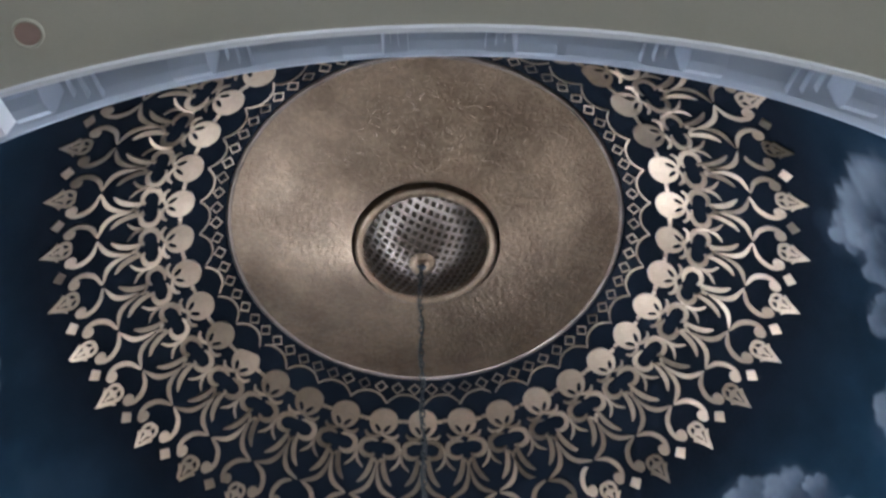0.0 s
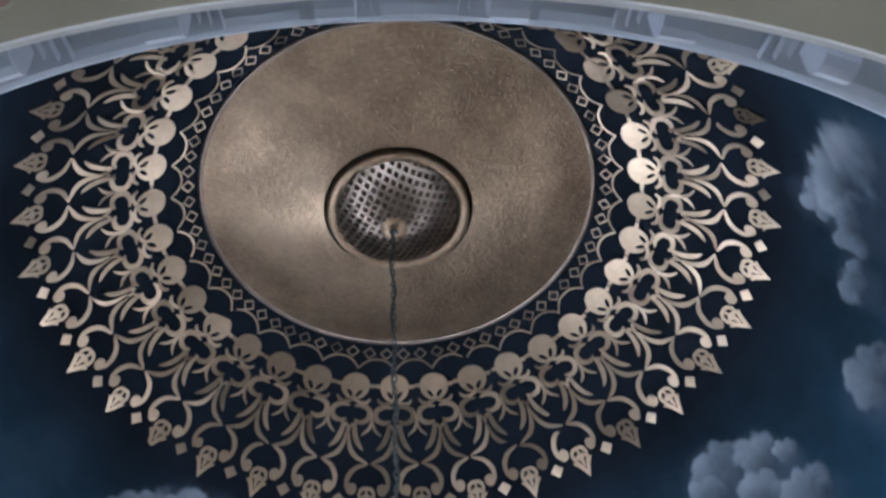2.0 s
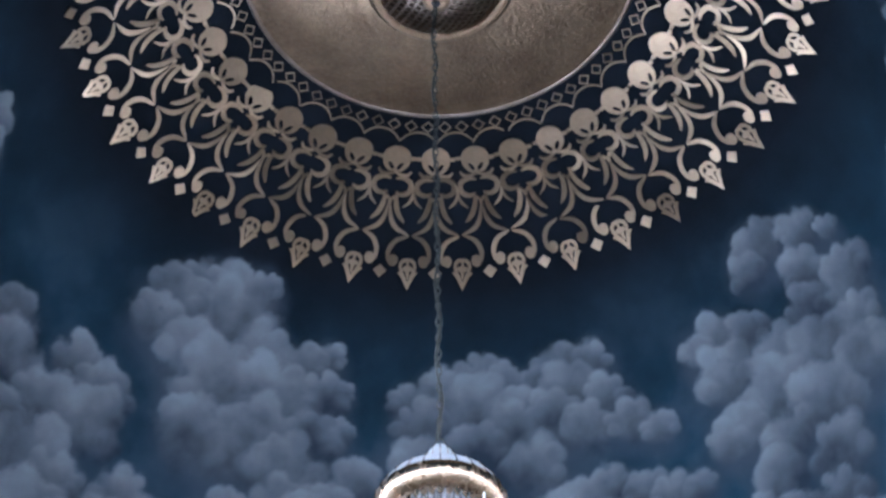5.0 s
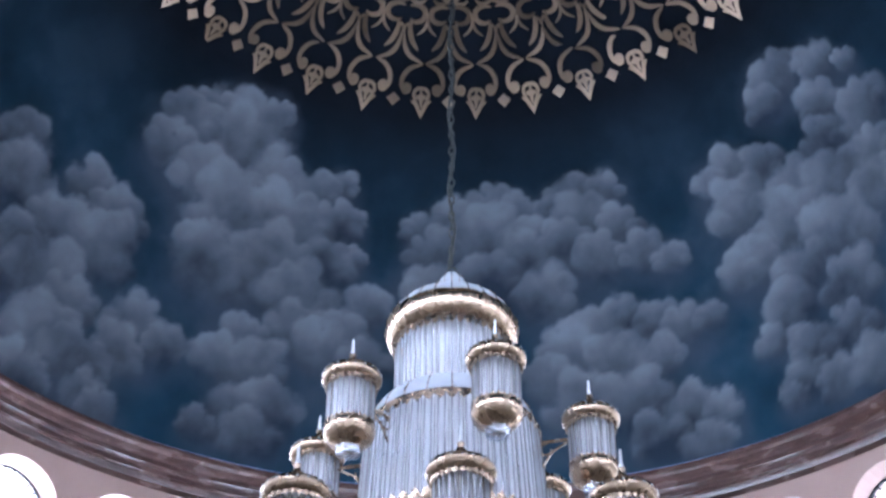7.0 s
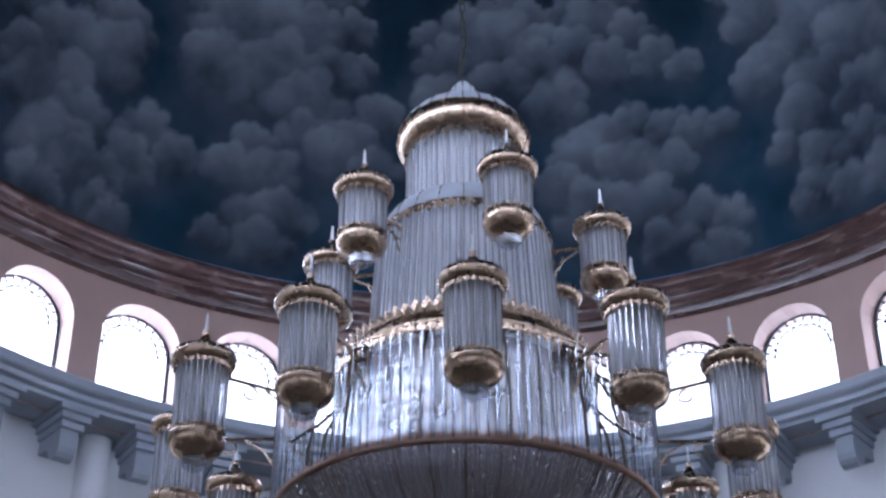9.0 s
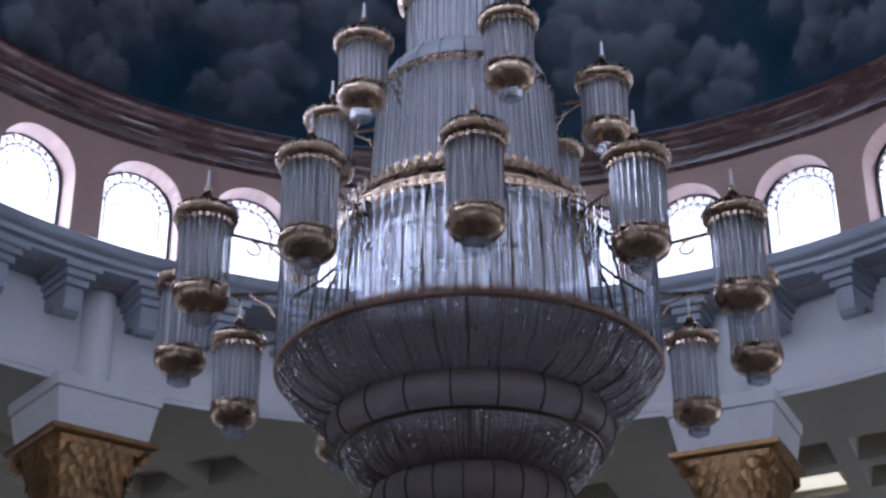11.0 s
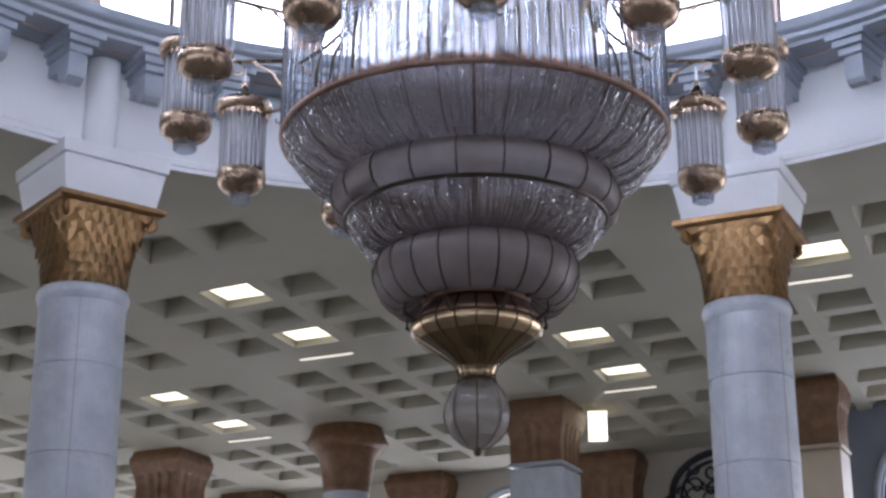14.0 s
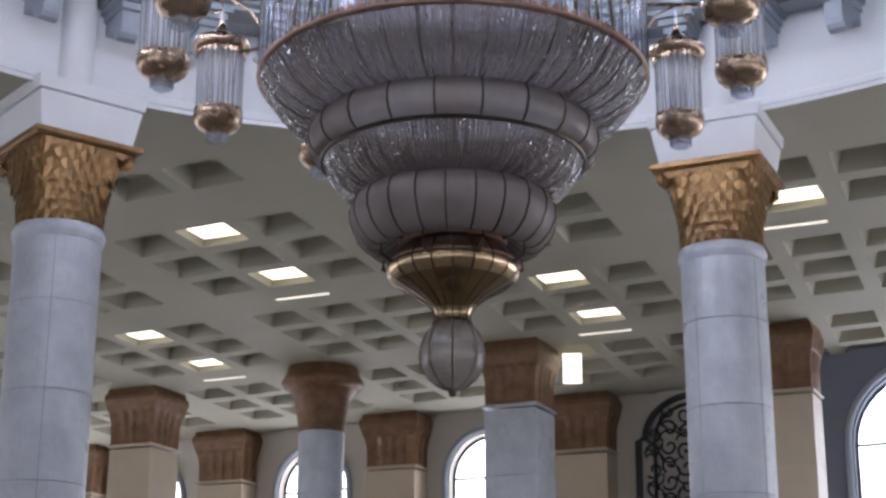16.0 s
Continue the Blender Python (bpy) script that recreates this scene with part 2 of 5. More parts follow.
CLOUD_TOWER = [(-42.2, 41.8, 0.57), (-40.4, 44.6, 0.38), (-43.6, 38.5, 0.47), (-32.4, 44.5, 0.62), (-29.7, 46.6, 0.29), (-33.5, 41.5, 0.77), (-37.2, 37.0, 0.57), (-27.1, 39.4, 0.58), (-20.3, 39.5, 0.39), (-17.2, 40.7, 0.31), (-16.9, 36.3, 0.49), (-23.6, 34.3, 0.87), (-31.6, 34.2, 0.86), (-32.6, 28.7, 0.76), (-25.9, 29.3, 0.86), (-18.2, 31.6, 0.58), (-14.7, 37.2, 0.24), (-13.9, 32.9, 0.27), (-20.3, 27.3, 0.67)]
CLOUD_FOOT = [(-26.1, 21.8, 0.47), (-28.1, 18.7, 0.52), (-23.5, 19.2, 0.57), (-19.6, 24.2, 0.58), (-16.2, 22.3, 0.58), (-11.6, 27.4, 0.48), (-25.8, 13.8, 0.52), (-21.4, 14.9, 0.57), (-29.2, 11.0, 0.37), (-23.4, 10.9, 0.56), (-14.0, 24.2, 0.48), (-11.0, 21.7, 0.48)]
CLOUD_CREST = [(-5.1, 36.8, 0.37), (-0.4, 38.2, 0.44), (5.0, 39.7, 0.44), (8.6, 38.9, 0.39), (3.6, 35.7, 0.68), (-3.4, 34.4, 0.49), (9.9, 36.0, 0.39), (16.2, 39.7, 0.44), (21.2, 39.5, 0.39), (13.5, 38.8, 0.29), (17.1, 36.4, 0.58), (22.4, 35.4, 0.43), (14.9, 33.5, 0.58), (8.7, 32.9, 0.58), (19.2, 32.2, 0.48), (24.5, 31.8, 0.43), (27.9, 30.3, 0.34), (4.1, 30.6, 0.68), (11.3, 28.8, 0.58), (-3.2, 29.9, 0.58)]
CLOUD_BASE = [(20.7, 24.9, 0.48), (17.0, 23.9, 0.53), (24.6, 23.7, 0.48), (28.0, 22.9, 0.38), (30.8, 23.0, 0.33), (13.3, 21.9, 0.58), (18.6, 20.8, 0.57), (23.8, 19.7, 0.47), (10.4, 19.3, 0.48), (14.0, 16.3, 0.67), (20.4, 15.3, 0.76), (25.9, 13.1, 0.56), (29.7, 12.8, 0.37), (22.3, 10.7, 0.56), (27.8, 9.4, 0.46)]
CLOUD_EAST = [(52.0, 42.7, 0.47), (57.8, 41.0, 0.41), (61.6, 39.5, 0.23), (48.3, 41.0, 0.37), (55.2, 37.5, 0.46), (59.3, 34.4, 0.55), (39.8, 37.0, 0.43), (43.0, 35.1, 0.47), (46.5, 32.2, 0.47), (36.0, 36.4, 0.33), (38.3, 32.6, 0.57), (43.7, 28.8, 0.65), (51.7, 29.7, 0.64), (56.1, 27.3, 0.54), (52.3, 34.1, 0.46), (57.6, 30.4, 0.45), (48.6, 24.6, 0.73), (37.9, 26.5, 0.47), (35.5, 26.1, 0.38), (43.5, 23.6, 0.56)]
CLOUD_EAST_FOOT = [(40.7, 20.3, 0.56), (47.8, 19.7, 0.64), (37.0, 17.8, 0.33), (41.2, 15.6, 0.46), (46.0, 15.4, 0.54), (47.8, 10.7, 0.54), (39.5, 12.4, 0.46), (43.1, 10.9, 0.45), (37.9, 11.1, 0.27)]
CLOUD_HIGH = [(100.6, 45.2, 0.40), (105.1, 43.1, 0.50), (98.6, 41.4, 0.55), (90.1, 40.7, 0.41), (-82.5, 40.1, 0.46), (102.8, 43.0, 0.50), (108.6, 40.5, 0.58), (78.8, 36.0, 0.52), (-78.7, 38.2, 0.41)]


def paint_dome(P):
    """The mural: night-blue sky with banks of cumulus, as colours for the points P."""
    rng = np.random.RandomState(4)
    r = np.hypot(P[:, 0], P[:, 1])
    g = np.clip((r - 5.5) / 2.5, 0, 1)[:, None] ** 0.9
    col = (1 - g) * np.array([0.0042, 0.0066, 0.011]) + g * np.array([0.012, 0.038, 0.062])
    wob = np.array([noise.fractal(Vector(p) * 2.6, 0.9, 2.1, 5) for p in P])
    wob2 = np.array([noise.fractal(Vector(p) * 0.8 + Vector((9, 3, 1)), 0.9, 2.0, 4) for p in P])
    col *= (1 + 0.4 * wob2)[:, None]
    wisp = np.clip(wob2 * 1.6 - 0.35 + 0.5 * wob, 0, 1)[:, None] * g * 0.25
    col = (1 - wisp) * col + wisp * np.array([0.06, 0.075, 0.095])
    centre = np.array([0, 0, DOME_Z])
    puffs = []
    for bank in (CLOUD_WEST, CLOUD_TOWER, CLOUD_FOOT, CLOUD_CREST, CLOUD_BASE, CLOUD_EAST, CLOUD_EAST_FOOT, CLOUD_HIGH):
        for az, el, s in bank:
            # the body, then the heads that swell from its upper rim and share its shade
            puffs.append((el + math.degrees(0.35 * s / DOME_R), az, el, 0, 0, s, s, 0.52))
            for k in range(8):
                t = radians(rng.uniform(-20, 200))
                q = s * rng.uniform(0.26, 0.5)
                d = s * rng.uniform(0.58, 0.82)
                puffs.append((el + math.degrees((0.35 * s + 0.15 * d * math.sin(t)) / DOME_R), az, el, d * math.cos(t), d * math.sin(t), q, s, 0.58))
            # a thin veil round each billow
            e, a = radians(el - math.degrees(0.3 * s / DOME_R)), radians(az)
            c = centre + DOME_R * np.array([math.cos(e) * math.sin(a), math.cos(e) * math.cos(a), math.sin(e)])
            veil = np.clip(1.15 - np.sqrt(((P - c) ** 2).sum(1)) / (1.35 * s) + 0.35 * wob2, 0, 0.62)[:, None] * 0.7
            col = (1 - veil) * col + veil * np.array([0.042, 0.056, 0.078])
    puffs.sort(key=lambda q: -q[0])
    for _, az, el, dx, dy, s, whole, bright in puffs:
        e = radians(el) + dy / DOME_R
        a = radians(az) + dx / (DOME_R * max(0.2, math.cos(e)))
        c = np.array([DOME_R * math.cos(e) * math.sin(a), DOME_R * math.cos(e) * math.cos(a), DOME_R * math.sin(e)])
        right = np.array([math.cos(a), -math.sin(a), 0])
        up = np.cross(right, c / DOME_R)
        d = P - centre - c
        near = (d * d).sum(1) < (1.5 * s) ** 2
        if not near.any():
            continue
        u, v = d[near] @ right / s, d[near] @ up / s
        rad = np.hypot(u, v) + 0.30 * wob[near]
        m = np.clip((1.0 - rad) / 0.42, 0, 1)
        m = m * m * (3 - 2 * m) * np.clip(0.92 + 0.9 * (v + 0.15), 0.0, 0.9)
        own = 0.95 * v - 0.18 * u
        shared = (0.95 * (v * s + dy) - 0.18 * (u * s + dx)) / whole
        rise = np.clip(0.46 + 0.34 * shared + 0.18 * own, 0, 1)
        lit = np.clip(bright * (0.10 + 1.15 * rise ** 1.6) + 0.10 * wob[near] + 0.28 * wob2[near], 0.0, 1)[:, None]
        tone = (1 - lit) * np.array([0.019, 0.028, 0.043]) + lit * np.array([0.235, 0.265, 0.30])
        m = m[:, None]
        col[near] = (1 - m) * col[near] + m * tone
    return col


def build_dome():
    az = np.concatenate([np.arange(-100, 104, 0.24), np.arange(104, 260, 1.5)])
    rs = np.concatenate([np.linspace(8.405, 5.3, 190), np.linspace(5.25, 0.0, 24)])
    el = np.arccos(np.clip(rs / DOME_R, 0, 1))
    n, k = len(az), len(rs)
    A, E = np.meshgrid(np.radians(az), el, indexing="ij")
    P = np.stack([DOME_R * np.cos(E) * np.sin(A), DOME_R * np.cos(E) * np.cos(A), DOME_Z + DOME_R * np.sin(E)], -1).reshape(-1, 3)
    col = paint_dome(P)
    i = np.arange(n)[:, None]
    j = np.arange(k - 1)[None, :]
    i2 = (i + 1) % n
    F = np.stack([i * k + j, i * k + j + 1, i2 * k + j + 1, i2 * k + j], -1).reshape(-1, 4)
    me = bpy.data.meshes.new("dome")
    me.from_pydata((P + np.array([DOME_X, 0, 0])).tolist(), [], F.tolist())
    me.polygons.foreach_set("use_smooth", [True] * len(me.polygons))
    at = me.color_attributes.new("mural", "FLOAT_COLOR", "POINT")
    at.data.foreach_set("color", np.concatenate([col, np.ones((len(col), 1))], 1).astype(np.float32).ravel())
    m = material("painted_sky", (1, 1, 1), 0.85, second=(0.8, 0.82, 0.86), scale=1.5, fine=24, amount=0.8, spec=0.08)
    nt = m.node_tree
    b = nt.nodes["Principled BSDF"]
    ca = nt.nodes.new("ShaderNodeVertexColor")
    ca.layer_name = "mural"
    mul = nt.nodes.new("ShaderNodeMix")
    mul.data_type, mul.blend_type = "RGBA", "MULTIPLY"
    mul.inputs["Factor"].default_value = 0.6
    old = b.inputs["Base Color"].links[0].from_socket
    nt.links.new(ca.outputs["Color"], mul.inputs["A"])
    nt.links.new(old, mul.inputs["B"])
    nt.links.new(mul.outputs["Result"], b.inputs["Base Color"])
    me.materials.append(m)
    tagged(new("ceiling_dome", me), "dome painted as dark blue night sky with grey cumulus clouds", "dome", kind="structure")


build_dome()

# ---- drum: cornice, window wall, ledge, lower wall ----
CORNICE = [(8.80, 14.40), (8.64, 14.40), (8.62, 14.46), (8.60, 14.50), (8.55, 14.51), (8.54, 14.58), (8.50, 14.60), (8.46, 14.61), (8.45, 14.68), (8.40, 14.70), (8.33, 14.75), (8.27, 14.77), (8.25, 14.80), (8.25, 14.86), (8.28, 14.88), (8.32, 14.885), (8.43, 14.95), (8.80, 14.96)]
tagged(new("cornice", mesh("cornice", *lathe(CORNICE, 192, cx=DOME_X), BROWN_MARBLE)), "dark brown veined marble cornice under the dome", "cornice", kind="structure")

W_HALF, W_SPRING, W_BASE, W_IN, W_OUT = 4.08, 13.55, 12.2, 8.80, 9.34


def arch_outline(n=14):
    """(angle, z) along an opening's edge, from the left foot over the arch to the right foot."""
    pts = [(-W_HALF, W_BASE)]
    for i in range(n + 1):
        t = math.pi * (1 - i / n)
        pts.append((W_HALF * math.cos(t), W_SPRING + 0.607 * math.sin(t)))
    return pts + [(W_HALF, W_BASE)]


def drum_sector():
    pitch, top, low = 360 / WINDOWS / 2, 14.5, 11.95
    o = arch_outline()
    V, F = [], []

    def quad(*ps):
        k = len(V)
        V.extend(ps)
        F.append(tuple(range(k, k + 4)))
    for R, s in ((W_IN, 1), (W_OUT, -1)):
        def P(a, z):
            return polar(a, R, z, 0)
        for i in range(len(o) - 1):
            (a, z), (b, y) = o[i], o[i + 1]
            if i == 0:
                quad(P(-pitch, low), P(a, low), P(a, W_SPRING), P(-pitch, W_SPRING))
                quad(P(-pitch, W_SPRING), P(a, W_SPRING), P(a, top), P(-pitch, top))
            elif i == len(o) - 2:
                quad(P(a, low), P(pitch, low), P(pitch, W_SPRING), P(a, W_SPRING))
                quad(P(a, W_SPRING), P(pitch, W_SPRING), P(pitch, top), P(a, top))
            else:
                quad(P(a, z), P(b, y), P(b, top), P(a, top))
        quad(P(-W_HALF, low), P(W_HALF, low), P(W_HALF, W_BASE), P(-W_HALF, W_BASE))
    for i in range(len(o)):
        (a, z), (b, y) = o[i], o[(i + 1) % len(o)]
        quad(polar(a, W_IN, z, 0), polar(b, W_IN, y, 0), polar(b, W_OUT, y, 0), polar(a, W_OUT, z, 0))
    return V, F


sector = drum_sector()
drum = join(*[turned(sector, WIN_PHASE + k * 360 / WINDOWS) for k in range(WINDOWS)])
wall_drum = tagged(new("wall_drum", mesh("wall_drum", *drum, TAN)), "tan plastered drum wall with a ring of arched windows", "wall", kind="structure")


def drum_window():
    """Frame, pane and wrought tracery along the arch, made at angle 0."""
    o = arch_outline(16)
    frame_v = tube([polar(a * 0.95, 9.2, z if i not in (0, len(o) - 1) else z + 0.02, 0) for i, (a, z) in enumerate(o)], 0.03, 5)
    pane = ([polar(a, 9.22, z, 0) for a, z in o], [tuple(range(len(o)))])
    lines = []

    def at(q, z):
        return polar(q * W_HALF, 9.19, z, 0)
    inner = [at(0.68 * math.cos(math.pi * (1 - i / 16)), W_SPRING + 0.43 * math.sin(math.pi * i / 16)) for i in range(17)]
    lines.append(tube([at(-0.68, 13.1)] + inner + [at(0.68, 13.1)], 0.013, 4, False))
    for i in range(13):
        t = math.pi * (0.02 + 0.96 * i / 12)
        for sgn in (1, -1):
            t2 = min(math.pi, max(0, t + sgn * 0.14))
            lines.append(tube([at(0.68 * math.cos(t), W_SPRING + 0.43 * math.sin(t)), at(0.82 * math.cos(t + sgn * 0.1), W_SPRING + 0.51 * math.sin(t + sgn * 0.1)), at(0.95 * math.cos(t2), W_SPRING + 0.58 * math.sin(t2))], 0.011, 4, False))
    for sgn in (1, -1):
        for k in range(3):
            c, r0 = (sgn * (0.52 - 0.2 * k), W_SPRING + 0.02 + 0.15 * k), 0.12 - 0.02 * k
            lines.append(tube([at(c[0] + sgn * r0 * 1.6 * math.cos(q) * (1 - q / 9), c[1] + r0 * math.sin(q) * (1 - q / 9)) for q in np.linspace(0, 5.2, 12)], 0.011, 4, False))
    lines.append(tube([at(-0.97, 12.72), at(0.97, 12.72)], 0.011, 4, False))
    return mesh("window_frame", *frame_v, IRON), mesh("pane", *pane, PANE), mesh("tracery", *join(*lines), IRON)


fr, pa, tc = drum_window()
for k in range(WINDOWS):
    w = tagged(new("window_%d" % (k + 1)), "arched drum window with wrought tracery and bright daylight", "window", "drum windows", "structure")
    w.matrix_basis = about(WIN_PHASE + k * 360 / WINDOWS, DOME_X)
    part("window_frame", fr, w)
    p = part("pane", pa, w)
    p.visible_shadow = False
    part("tracery", tc, w)

LEDGE_PROFILE = [(9.27, 11.98), (8.42, 11.98), (8.40, 12.03), (8.30, 12.05), (8.28, 12.12), (8.20, 12.15), (8.175, 12.18), (8.175, 12.30), (8.20, 12.32), (8.85, 12.34)]
tagged(new("ledge", mesh("ledge", *lathe(LEDGE_PROFILE, 192, cx=DOME_X), LEDGE)), "blue-grey moulded gallery ledge on corbels", "ledge", kind="structure")
LOWER = [(9.25, 12.0), (9.25, 10.74), (9.22, 10.72), (9.22, 10.63), (9.24, 10.61), (9.24, 10.55), (9.275, 10.55), (9.28, 10.60), (9.30, 10.62)]
tagged(new("wall_ring_beam", mesh("wall_ring_beam", *lathe(LOWER, 192, cx=DOME_X), WHITE)), "white plastered ring beam under the dome", "wall", kind="structure")


def corbel_mesh():
    """A stepped bracket with a rounded foot, at angle 0 against the wall."""
    pieces = []
    for r0, z0, z1, hw in ((8.37, 11.895, 11.985, 0.29), (8.45, 11.80, 11.90, 0.225), (8.54, 11.70, 11.805, 0.175)):
        pieces.append(box(-hw, r0, z0, hw, 9.26, z1))
    hw = 0.135
    prof = [(9.26, 11.71), (8.62, 11.71), (8.62, 11.50)]
    for i in range(7):
        t = math.pi * i / 6
        prof.append((8.78 - 0.16 * math.cos(t), 11.44 - 0.16 * math.sin(t)))
    prof += [(9.02, 11.50), (9.26, 11.50)]
    n = len(prof)
    V = [Vector((s * hw, y, z)) for s in (-1, 1) for y, z in prof]
    F = [tuple(range(n)), tuple(range(2 * n - 1, n - 1, -1))] + [(i, (i + 1) % n, n + (i + 1) % n, n + i) for i in range(n)]
    pieces.append((V, F))
    return mesh("corbel", *join(*pieces), LEDGE)


cm = corbel_mesh()
far = [-40.9 + 7.826 * k for k in range(-6, 18)]
near = [180 - (4.72 + 7.72 * k) for k in range(-11, 10)]
for a in far + near:
    c = tagged(new("corbel", cm), "stepped blue-grey plaster corbel under the ledge", "corbel", "corbels under the ledge")
    c.matrix_basis = about(a, DOME_X)
for a in (-36.5, 24.5, 84, 144, 204, 264):
    V, F = tube([polar(a, 9.27, 10.56), polar(a, 9.27, 11.99)], 0.26, 20, False)
    tagged(new("pilaster", mesh("pilaster", V, F, WHITE, True)), "half-round white plaster pilaster on the ring beam", "pilaster", kind="structure")


# ---- columns under the ring ----
COLUMN_R, SHAFT, NECK = 9.8, 0.612, 8.64


def superellipse(r, half, s, n=32):
    """Outline between a circle of radius r (s = 0) and a square of half-width half (s = 1)."""
    out = []
    for i in range(n):
        a = 2 * math.pi * i / n
        c, d = math.cos(a), math.sin(a)
        sq = half / max(abs(c), abs(d))
        q = r * (1 - s) + sq * s
        out.append((q * c, q * d))
    return out


def loft(levels):
    """Levels of (outline, z) joined by quads."""
    n = len(levels[0][0])
    V = [Vector((x, y, z)) for o, z in levels for x, y in o]
    F = [(k * n + i, k * n + (i + 1) % n, (k + 1) * n + (i + 1) % n, (k + 1) * n + i) for k in range(len(levels) - 1) for i in range(n)]
    F.append(tuple(range(n))[::-1])
    F.append(tuple(range((len(levels) - 1) * n, len(levels) * n)))
    return V, F


def square(h):
    return superellipse(h, h, 1.0, 32)


def scale_leaf():
    """A pointed overlapping leaf, 0.2 wide, its tip down and outward (towards -y)."""
    w, h = 0.085, 0.19
    V = [(-w, 0.0, h * 0.5), (0, -0.035, h * 0.5), (w, 0.0, h * 0.5), (-w, -0.012, 0.02), (0, -0.055, 0.0), (w, -0.012, 0.02), (0, -0.06, -h * 0.5), (-w * 0.6, -0.03, -0.06), (w * 0.6, -0.03, -0.06)]
    F = [(0, 3, 4, 1), (1, 4, 5, 2), (3, 7, 6, 4), (4, 6, 8, 5)]
    return mesh("leaf_scale", V, F, GOLD_LEAF)


LEAF = scale_leaf()


def capital_half(t):
    """Half-width and squareness of the capital at height t in 0..1."""
    return 0.58 + 0.16 * t ** 2.4, t ** 1.3


def ring_column():
    col = thing("column", "pale marble column with a gold scaled capital and white block", "column", group="columns round the dome")
    z = 0.0
    while z < NECK - 0.12:
        h = min(1.25, NECK - 0.12 - z)
        if h < 0.2:
            break
        part("marble_drum", mesh("marble_drum", *lathe([(SHAFT - 0.012, z + 0.004), (SHAFT, z + 0.014), (SHAFT, z + h - 0.010), (SHAFT - 0.012, z + h)], 48), MARBLE, False), col)
        z += h
    part("joint_core", mesh("joint_core", *lathe([(SHAFT - 0.014, 0), (SHAFT - 0.014, NECK)], 40), JOINT, True), col, "grey mortar joints")
    seams = [tube([polar(a, SHAFT - 0.004, 0.0, 0), polar(a, SHAFT - 0.004, NECK - 0.1, 0)], 0.009, 4, False) for a in (118, 208, 298, 28)]
    part("vertical_joint", mesh("vertical_joint", *join(*seams), JOINT), col)
    part("neck_ring", mesh("neck_ring", *lathe([(SHAFT, NECK - 0.22), (SHAFT + 0.018, NECK - 0.21), (SHAFT + 0.02, NECK - 0.165), (SHAFT + 0.035, NECK - 0.15), (SHAFT + 0.048, NECK - 0.09), (SHAFT + 0.03, NECK - 0.03), (SHAFT + 0.02, NECK), (SHAFT - 0.1, NECK + 0.01)], 48), MARBLE, True), col)
    H = 1.16
    levels = []
    for i in range(9):
        t = i / 8
        hw, s = capital_half(t)
        levels.append((superellipse(hw, hw, s), NECK + H * t))
    cap = part("capital", mesh("capital", *loft(levels), GOLD_LEAF, True), col, "gold leaf capital with overlapping scales")
    rows = 8
    for j in range(rows):
        t = (j + 0.5) / rows
        hw, s = capital_half(t)
        per = 24
        for i in range(per):
            a = 2 * math.pi * (i + 0.5 * (j % 2)) / per
            c, d = math.cos(a), math.sin(a)
            q = hw * (1 - s) + hw / max(abs(c), abs(d)) * s
            lean = -6 + 15 * t
            e = 0.02

            def edge(b):
                g = hw * (1 - s) + hw / max(abs(math.cos(b)), abs(math.sin(b))) * s
                return g * math.cos(b), g * math.sin(b)
            (x0, y0), (x1, y1) = edge(a - e), edge(a + e)
            face = math.atan2(y1 - y0, x1 - x0)
            sc = q * 2 * math.pi / per / 0.16
            m = Matrix.Translation((q * c, q * d, NECK + H * t)) @ Matrix.Rotation(face, 4, "Z") @ Matrix.Rotation(radians(lean), 4, "X") @ Matrix.Diagonal((sc * 0.86, 0.52, 1.0, 1))
            part("leaf_scale", LEAF, cap, m=m)
    for k in range(4):
        a = math.pi / 4 + k * math.pi / 2
        c, d = math.cos(a), math.sin(a)
        coil = [Vector(((0.92 + 0.085 * (1 - q / 14) * math.cos(q)) * c, (0.92 + 0.085 * (1 - q / 14) * math.cos(q)) * d, NECK + H - 0.15 + 0.085 * (1 - q / 14) * math.sin(q))) for q in np.linspace(-2.6, 7.0, 22)]
        part("corner_volute", mesh("corner_volute", *tube(coil, 0.042, 6), GOLD_LEAF, True), cap)
    part("abacus", mesh("abacus", *loft([(square(0.78), NECK + H - 0.05), (square(0.82), NECK + H - 0.02), (square(0.82), NECK + H + 0.05), (square(0.79), NECK + H + 0.06)]), GOLD_LEAF), col)
    z0 = NECK + H + 0.05
    part("block", mesh("block", *loft([(square(0.70), z0), (square(0.79), z0 + 0.52), (square(0.79), z0 + 0.53), (square(0.755), z0 + 0.535), (square(0.755), z0 + 0.56), (square(0.82), z0 + 0.565), (square(0.84), 10.60)]), WHITE), col, "white plaster impost block")
    part("base", mesh("base", *loft([(square(0.85), 0.0), (square(0.85), 0.25), (square(0.7), 0.35)]), MARBLE), col)
    return col


first_column = ring_column()
for i, a in enumerate((-34.9, 23.9, 82.5, 141.0, 201.9, 262.0)):
    p = polar(a, COLUMN_R, 0, 0)
    m = Matrix.Translation(p) @ Matrix.Rotation(-radians(a - 4 * (i == 0)), 4, "Z")
    if i == 0:
        first_column.matrix_basis = m
    else:
        copy_thing(first_column, m)

